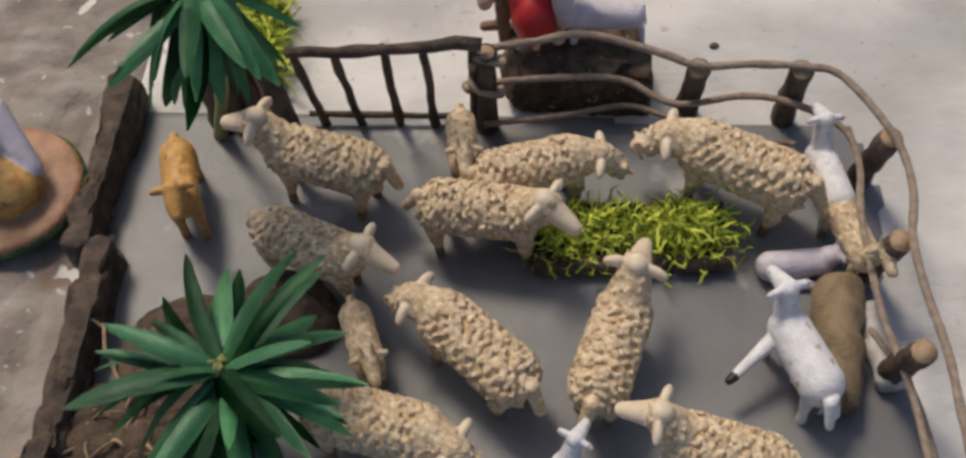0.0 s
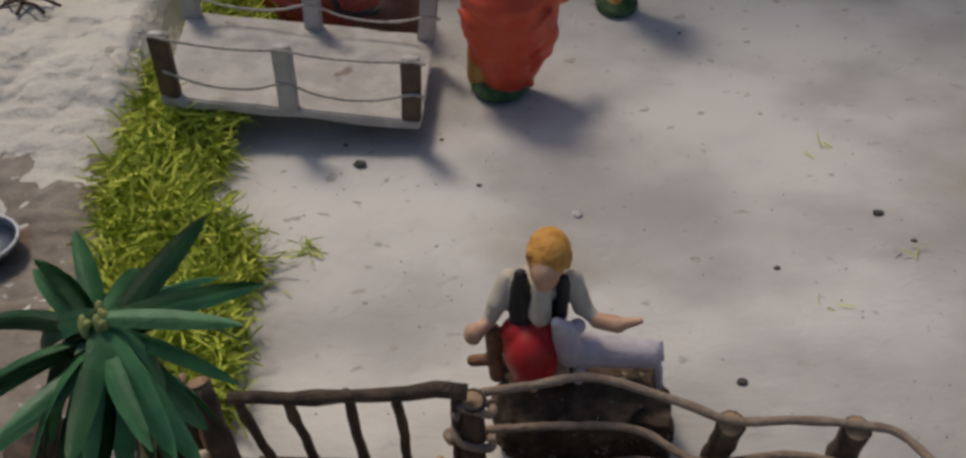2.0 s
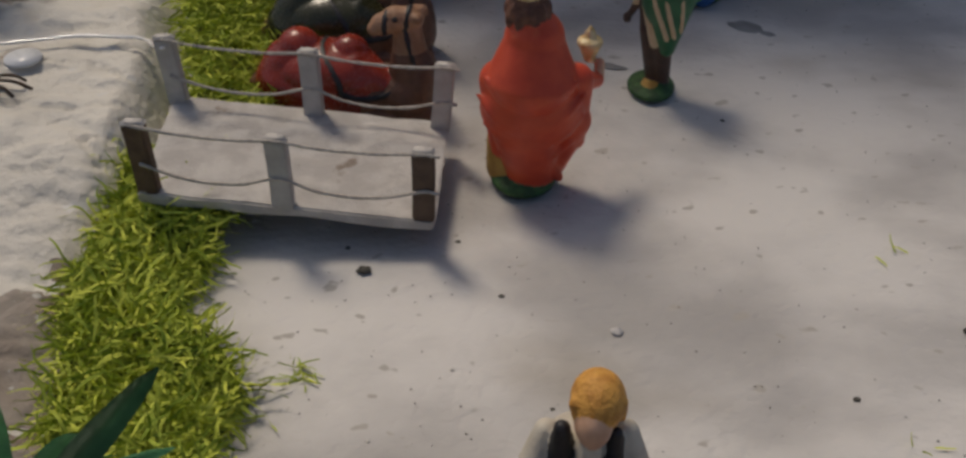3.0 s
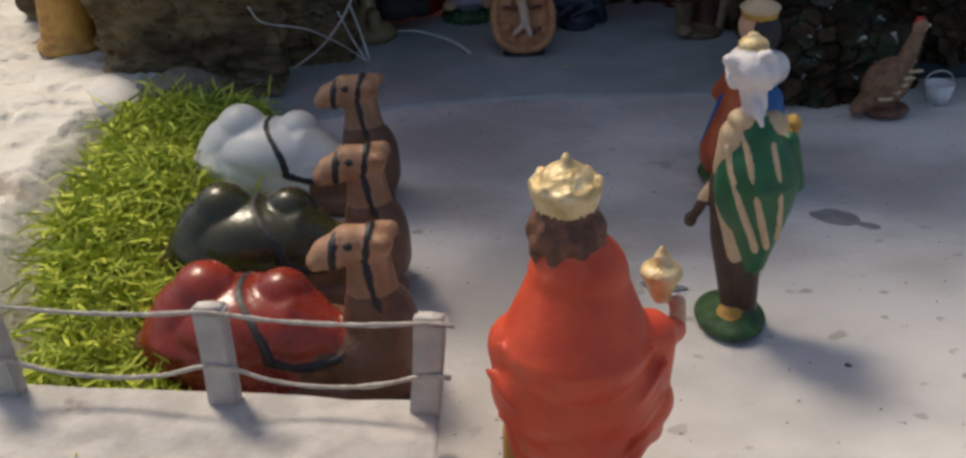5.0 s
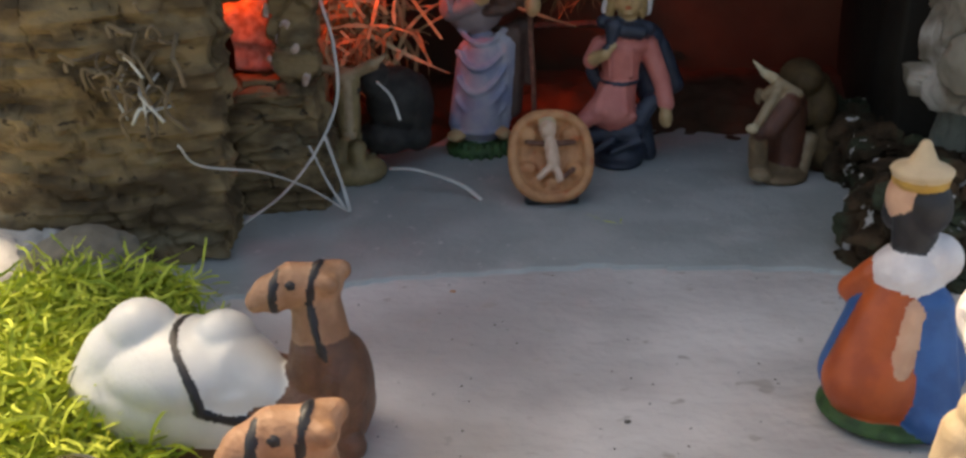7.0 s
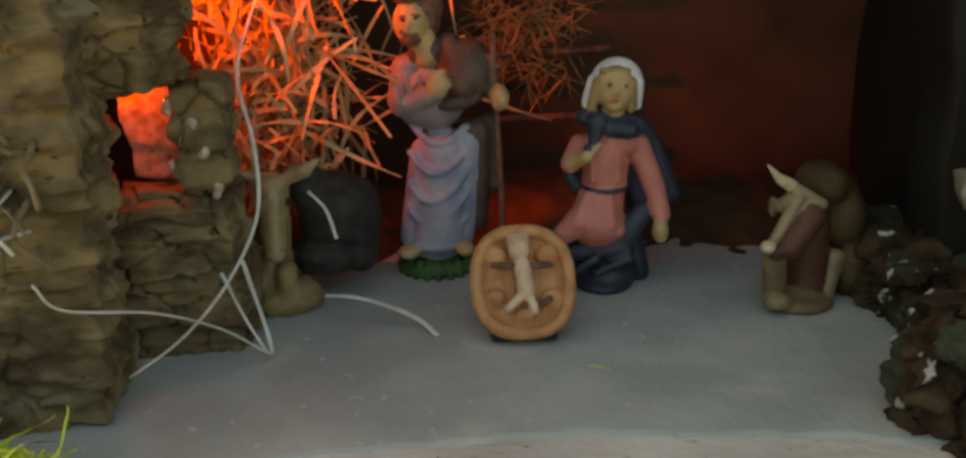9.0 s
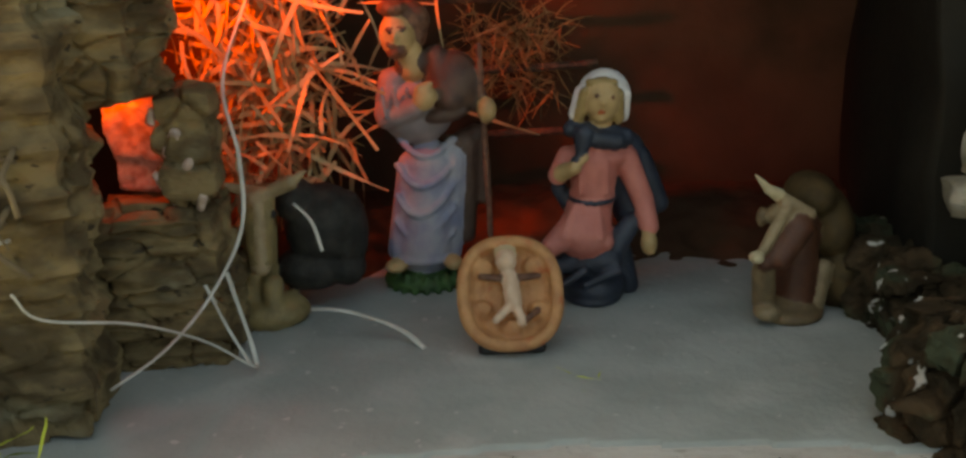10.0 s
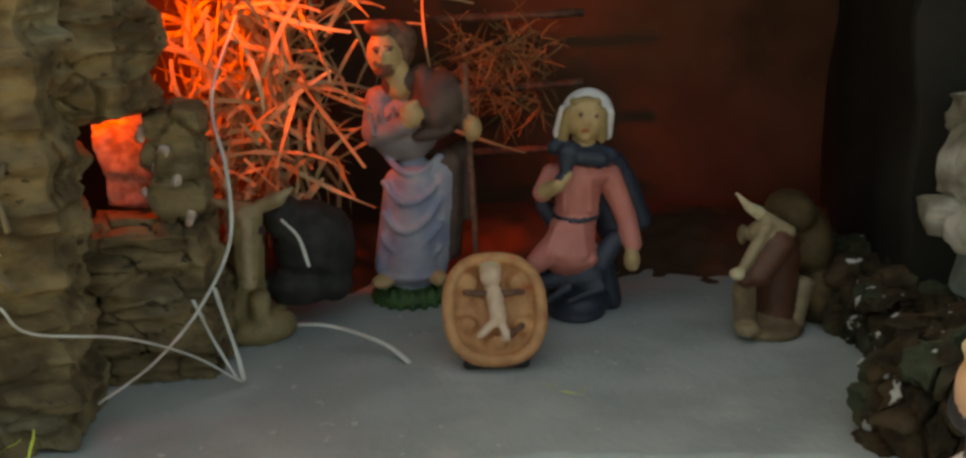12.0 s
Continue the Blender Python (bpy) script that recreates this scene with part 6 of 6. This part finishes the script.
# ---- figures and things at the edges ----
yellow = [E((0, 0, 0.006), (0.021, 0.018, 0.008), "ochre"), C((0, 0, 0.010), (0, 0, 0.055), 0.0155, 0.0125, "ochre"), C((-0.008, -0.006, 0.012), (-0.006, -0.004, 0.05), 0.008, 0.007, "orange"), E((0, 0, 0.062), (0.0165, 0.011, 0.011), "orange"), C((-0.013, 0, 0.060), (-0.008, -0.011, 0.048), 0.005, 0.0045, "orange"), C((0.013, 0, 0.060), (0.006, -0.011, 0.048), 0.005, 0.0045, "orange"),
          E((0, -0.012, 0.045), (0.008, 0.006, 0.008), "rust"), C((0, 0, 0.070), (0, 0, 0.078), 0.005, 0.005, "skin"), E((0, -0.001, 0.085), (0.0075, 0.0075, 0.009), "skin"), E((0, 0.002, 0.088), (0.009, 0.0085, 0.008), "greencloth"), E((0.003, -0.008, 0.066), (0.008, 0.005, 0.006), "greencloth")]
figure("villager_figurine", fused("villager", yellow, 0.0009), "villager figurine in a yellow-orange robe on the bank", "figurine", -0.212, 0.944, 10, 0.024, 0.95)
seated = [E((0, 0, 0.003), (0.030, 0.030, 0.0035), "grass_base"), E((0, 0, 0.0055), (0.0285, 0.0285, 0.0028), "camel"), E((0.004, -0.006, 0.013), (0.013, 0.012, 0.009), "orange"), E((-0.004, 0.012, 0.018), (0.017, 0.013, 0.013), "lilac"), C((-0.006, 0.012, 0.022), (-0.006, 0.012, 0.040), 0.012, 0.010, "lilac"), E((-0.008, 0.004, 0.018), (0.013, 0.010, 0.010), "crimson"), C((0.008, 0.014, 0.030), (0.014, -0.004, 0.016), 0.005, 0.0045, "lilac"), E((-0.006, 0.010, 0.052), (0.008, 0.008, 0.009), "hair")]
figure("villager_figurine", fused("villager", seated, 0.0009), "seated villager figurine on a round base with a basket", "figurine", -0.1505, 0.313, 20, 0.006, 1.12)

farmer = [E((0, 0, 0.004), (0.016, 0.014, 0.005), "grass_base"), C((0, 0, 0.008), (0, 0, 0.05), 0.011, 0.0115, "black"), E((0, 0, 0.062), (0.015, 0.010, 0.013), "black"), C((-0.012, 0, 0.062), (-0.017, -0.008, 0.040), 0.0048, 0.004, "black"), E((-0.018, -0.009, 0.036), (0.0036, 0.0036, 0.0036), "skin"), E((0, 0, 0.082), (0.0075, 0.0075, 0.009), "skin"), E((0, 0.001, 0.087), (0.0085, 0.0085, 0.006), "black")]
figure("villager_figurine", fused("villager", farmer, 0.0009), "villager figurine in black clothes", "figurine", 0.335, 0.935, 0)


def bucket(x, y):
    ob = thing("bucket", "small white enamel bucket", "bucket", (x, y, 0))
    bm = bmesh.new()
    rod(bm, (0, 0, 0), (0, 0, 0.011), 0.0055, 0.0075, 18, False)
    rod(bm, (0, 0, 0.0005), (0, 0, 0.001), 0.0054, 0.0054, 18)
    bmesh.ops.solidify(bm, geom=bm.faces[:], thickness=0.0005)
    part("pail", bm, M["bucket"], ob)
    bm = bmesh.new()
    tube(bm, smooth_line([(0.0075 * math.cos(a), 0.002, 0.011 + 0.006 * math.sin(a)) for a in [k * math.pi / 8 for k in range(9)]], 2), 0.0004, 6)
    part("handle", bm, M["whitewood"], ob)


bucket(0.264, 0.885)


bird = [E((0, 0, 0.003), (0.013, 0.011, 0.004), "hair"), E((-0.002, 0, 0.019), (0.0150, 0.0095, 0.0130), "wicker", (0, -35, 0)), C((0.006, 0, 0.026), (0.012, 0, 0.044), 0.0055, 0.0036, "wicker"), E((0.013, 0, 0.048), (0.0044, 0.0038, 0.0040), "camel"), C((0.015, 0, 0.049), (0.019, 0, 0.048), 0.0014, 0.0008, "horn"), E((0.012, 0, 0.052), (0.003, 0.001, 0.002), "crimson"), C((-0.010, 0, 0.012), (-0.018, 0, 0.006), 0.006, 0.004, "wicker"), C((0, 0.003, 0.010), (0, 0.004, 0.003), 0.002, 0.002, "hair"), C((0, -0.003, 0.010), (0, -0.004, 0.003), 0.002, 0.002, "hair")]
for k in range(5):
    bird.append(C((-0.010 + 0.004 * k, -0.0078, 0.0125 + 0.0035 * k), (-0.004 + 0.004 * k, -0.0088, 0.0125 + 0.0035 * k), 0.0010, 0.0010, "cream"))
figure("bird_figurine", fused("bird", bird, 0.0006), "brown bird figurine with pale striped wing beside the rock", "animal figurine", 0.232, 0.872, 14, 0, 0.95)


rock("stone", "sage", "sage-grey cloth-covered stone behind the yard", (0.272, 0.985, 0.03), (0.10, 0.06, 0.07), 61, 0, "stone", cells=26, rough=0.012, strata=0.1)

# crumbs, stones and sprigs on the ground
for x, y, r, m in ((-0.0192, 0.533, 0.0026, "pebble"), (0.0393, 0.520, 0.0011, "pebble"), (0.0851, 0.501, 0.0021, "ground"), (0.147, 0.406, 0.0018, "pebble"), (0.2232, 0.5077, 0.0020, "pebble"), (-0.0285, 0.548, 0.0010, "pebble"), (0.1469, 0.6588, 0.0010, "pebble"), (0.1259, 0.9796, 0.0013, "pebble"), (0.0052, 0.8922, 0.0010, "manger"), (0.0632, 0.8012, 0.0010, "pebble"), (0.0525, 0.9249, 0.0008, "pebble"), (0.047, 0.918, 0.0007, "pebble"), (0.019, 0.5545, 0.0010, "pebble"),
                   (-0.048, 0.585, 0.0016, "grit"), (-0.066, 0.592, 0.0011, "grit"), (0.022, 0.478, 0.0008, "grit"), (-0.005, 0.442, 0.0009, "grit"), (0.060, 0.46, 0.0007, "pebble"), (0.171, 0.47, 0.0012, "pebble"), (0.235, 0.49, 0.0011, "pebble")):
    bm = bmesh.new()
    bmesh.ops.create_icosphere(bm, subdivisions=2, radius=r)
    for v in bm.verts:
        v.co = Vector((v.co.x * 1.25, v.co.y, v.co.z * 0.6)) + noise.noise_vector(v.co * 500 + Vector((x * 90, y * 90, 0))) * r * 0.4
    solid("crumb", bm, M[m], "pale crumb of plaster" if m in ("grit", "ground") else "small dark crumb of bark", "crumb", (x, y, r * 0.35 - 0.0004))
for x, y, n in ((-0.035, 0.473, 26), (0.204, 0.553, 3), (0.232, 0.484, 4), (0.185, 0.448, 3), (0.072, 0.952, 4), (0.03, 0.66, 4)):
    bm = bmesh.new()
    blades(bm, n, lambda i: ((random.gauss(0, 0.004), random.gauss(0, 0.003), 0.001), (random.uniform(-1, 1), random.uniform(-1, 1), random.uniform(-0.2, 0.5))), 0.008, 0.0004, 0.2, 1.1, 4)
    ob = solid("moss_sprig", bm, M["moss"], "loose sprig of green moss on the ground", "moss", (x, y, 0))
bm = bmesh.new()
for k in range(900):
    x, y = random.uniform(-0.1, 0.3), random.uniform(0.38, 1.05)
    r = random.uniform(0.00015, 0.0005)
    v = [bm.verts.new((x + r * dx, y + r * dy, r * dz)) for dx, dy, dz in ((-1, -0.6, 0), (0.9, -0.8, 0), (0.7, 0.9, 0), (-0.8, 0.8, 0), (0.1, 0, 0.9))]
    for i in range(4):
        bm.faces.new((v[i], v[(i + 1) % 4], v[4]))
solid("grit", bm, M["pebble"], "fine dark grit scattered over the ground", "grit", kind="stuff")


# flat stains, the dark cloth and a glued string
def stain(x, y, rx, ry, rz, seed):
    bm = bmesh.new()
    rim = []
    for k in range(28):
        a = k * math.tau / 28
        w = 1 + 0.3 * noise.noise(Vector((math.cos(a) * 1.4, math.sin(a) * 1.4, seed)))
        rim.append(bm.verts.new((rx * w * math.cos(a), ry * w * math.sin(a), 0)))
    mid = bm.verts.new((0, 0, 0.0009))
    for k in range(28):
        bm.faces.new((rim[k], rim[(k + 1) % 28], mid))
    solid("damp_stain", bm, M["stain"], "dark grey dried glue stain on the ground", "stain", (x, y, -0.0003), rz, kind="structure")


stain(0.1745, 0.763, 0.012, 0.008, -30, 1.0)
stain(0.1855, 0.755, 0.006, 0.003, -30, 3.0)
stain(0.0925, 0.713, 0.009, 0.0028, -20, 2.0)
bm = bmesh.new()
slab(bm, (0.30, 0.22, 0.006), pose(0.395, 1.03, 0.002), 0.001, 6, 0.002, 40)
solid("cloth", bm, M["teal"], "dark teal cloth edge at the back of the yard", "cloth")
cord("glued_string", ((-0.120, 0.619, 0.0565), (-0.132, 0.640, 0.046), (-0.148, 0.666, 0.036), (-0.164, 0.671, 0.034), (-0.184, 0.671, 0.034), (-0.20, 0.667, 0.034), (-0.225, 0.66, 0.034)), 0.0015, "glue", "string end set in shiny clear glue on the bank", "string", 6, 0.6)

rock("glue_block", "resin", "shiny lump of amber glue glowing in the bark opening", (-0.089, 1.012, 0.080), (0.027, 0.014, 0.042), 71, 0, "glue", cells=22, rough=0.006, strata=0.2)


# bowl, glass disc and twigs on the bank
def bowl(x, y, z, r):
    ob = thing("metal_bowl", "small grey metal bowl on the bank", "bowl", (x, y, z))
    bm = bmesh.new()
    prof = [(0.35, 0.0), (0.75, 0.1), (0.95, 0.35), (1.0, 0.6), (0.95, 0.6), (0.88, 0.36), (0.7, 0.16), (0.0, 0.08)]
    rings = [[bm.verts.new((r * p * math.cos(k * math.tau / 28), r * p * math.sin(k * math.tau / 28), r * h)) for k in range(28)] for p, h in prof[:-1]]
    mid = bm.verts.new((0, 0, r * 0.08))
    for one, two in zip(rings, rings[1:]):
        for k in range(28):
            bm.faces.new((one[k], one[(k + 1) % 28], two[(k + 1) % 28], two[k]))
    for k in range(28):
        bm.faces.new((rings[-1][k], rings[-1][(k + 1) % 28], mid))
    part("shell", bm, M["metal"], ob)
    bm = bmesh.new()
    tube(bm, [Vector((r * math.cos(a), r * math.sin(a), r * 0.6)) for a in [k * math.tau / 32 for k in range(33)]], 0.0008, 6)
    part("rolled_rim", bm, M["bucket"], ob, "pale rolled rim")


bowl(-0.172, 0.460, 0.004, 0.015)
bm = bmesh.new()
rod(bm, (0, 0, 0), (0, 0, 0.0016), 0.0095, 0.009, 24)
solid("glass_disc", bm, M["bucket"], "round pale glass disc set in the bank", "disc", (-0.2055, 0.651, 0.031))
for k in range(7):
    a = k * 0.9
    cord("dry_twig", ((-0.213 + 0.004 * math.cos(a * 3), 0.630 + 0.004 * math.sin(a), 0.031), (-0.207 + 0.009 * math.cos(a), 0.624 + 0.006 * math.sin(a * 2), 0.034), (-0.207 + 0.017 * math.cos(a), 0.624 + 0.010 * math.sin(a), 0.030)), 0.0009, "bark", "short dry brown twig on the bank", "twig", 4)
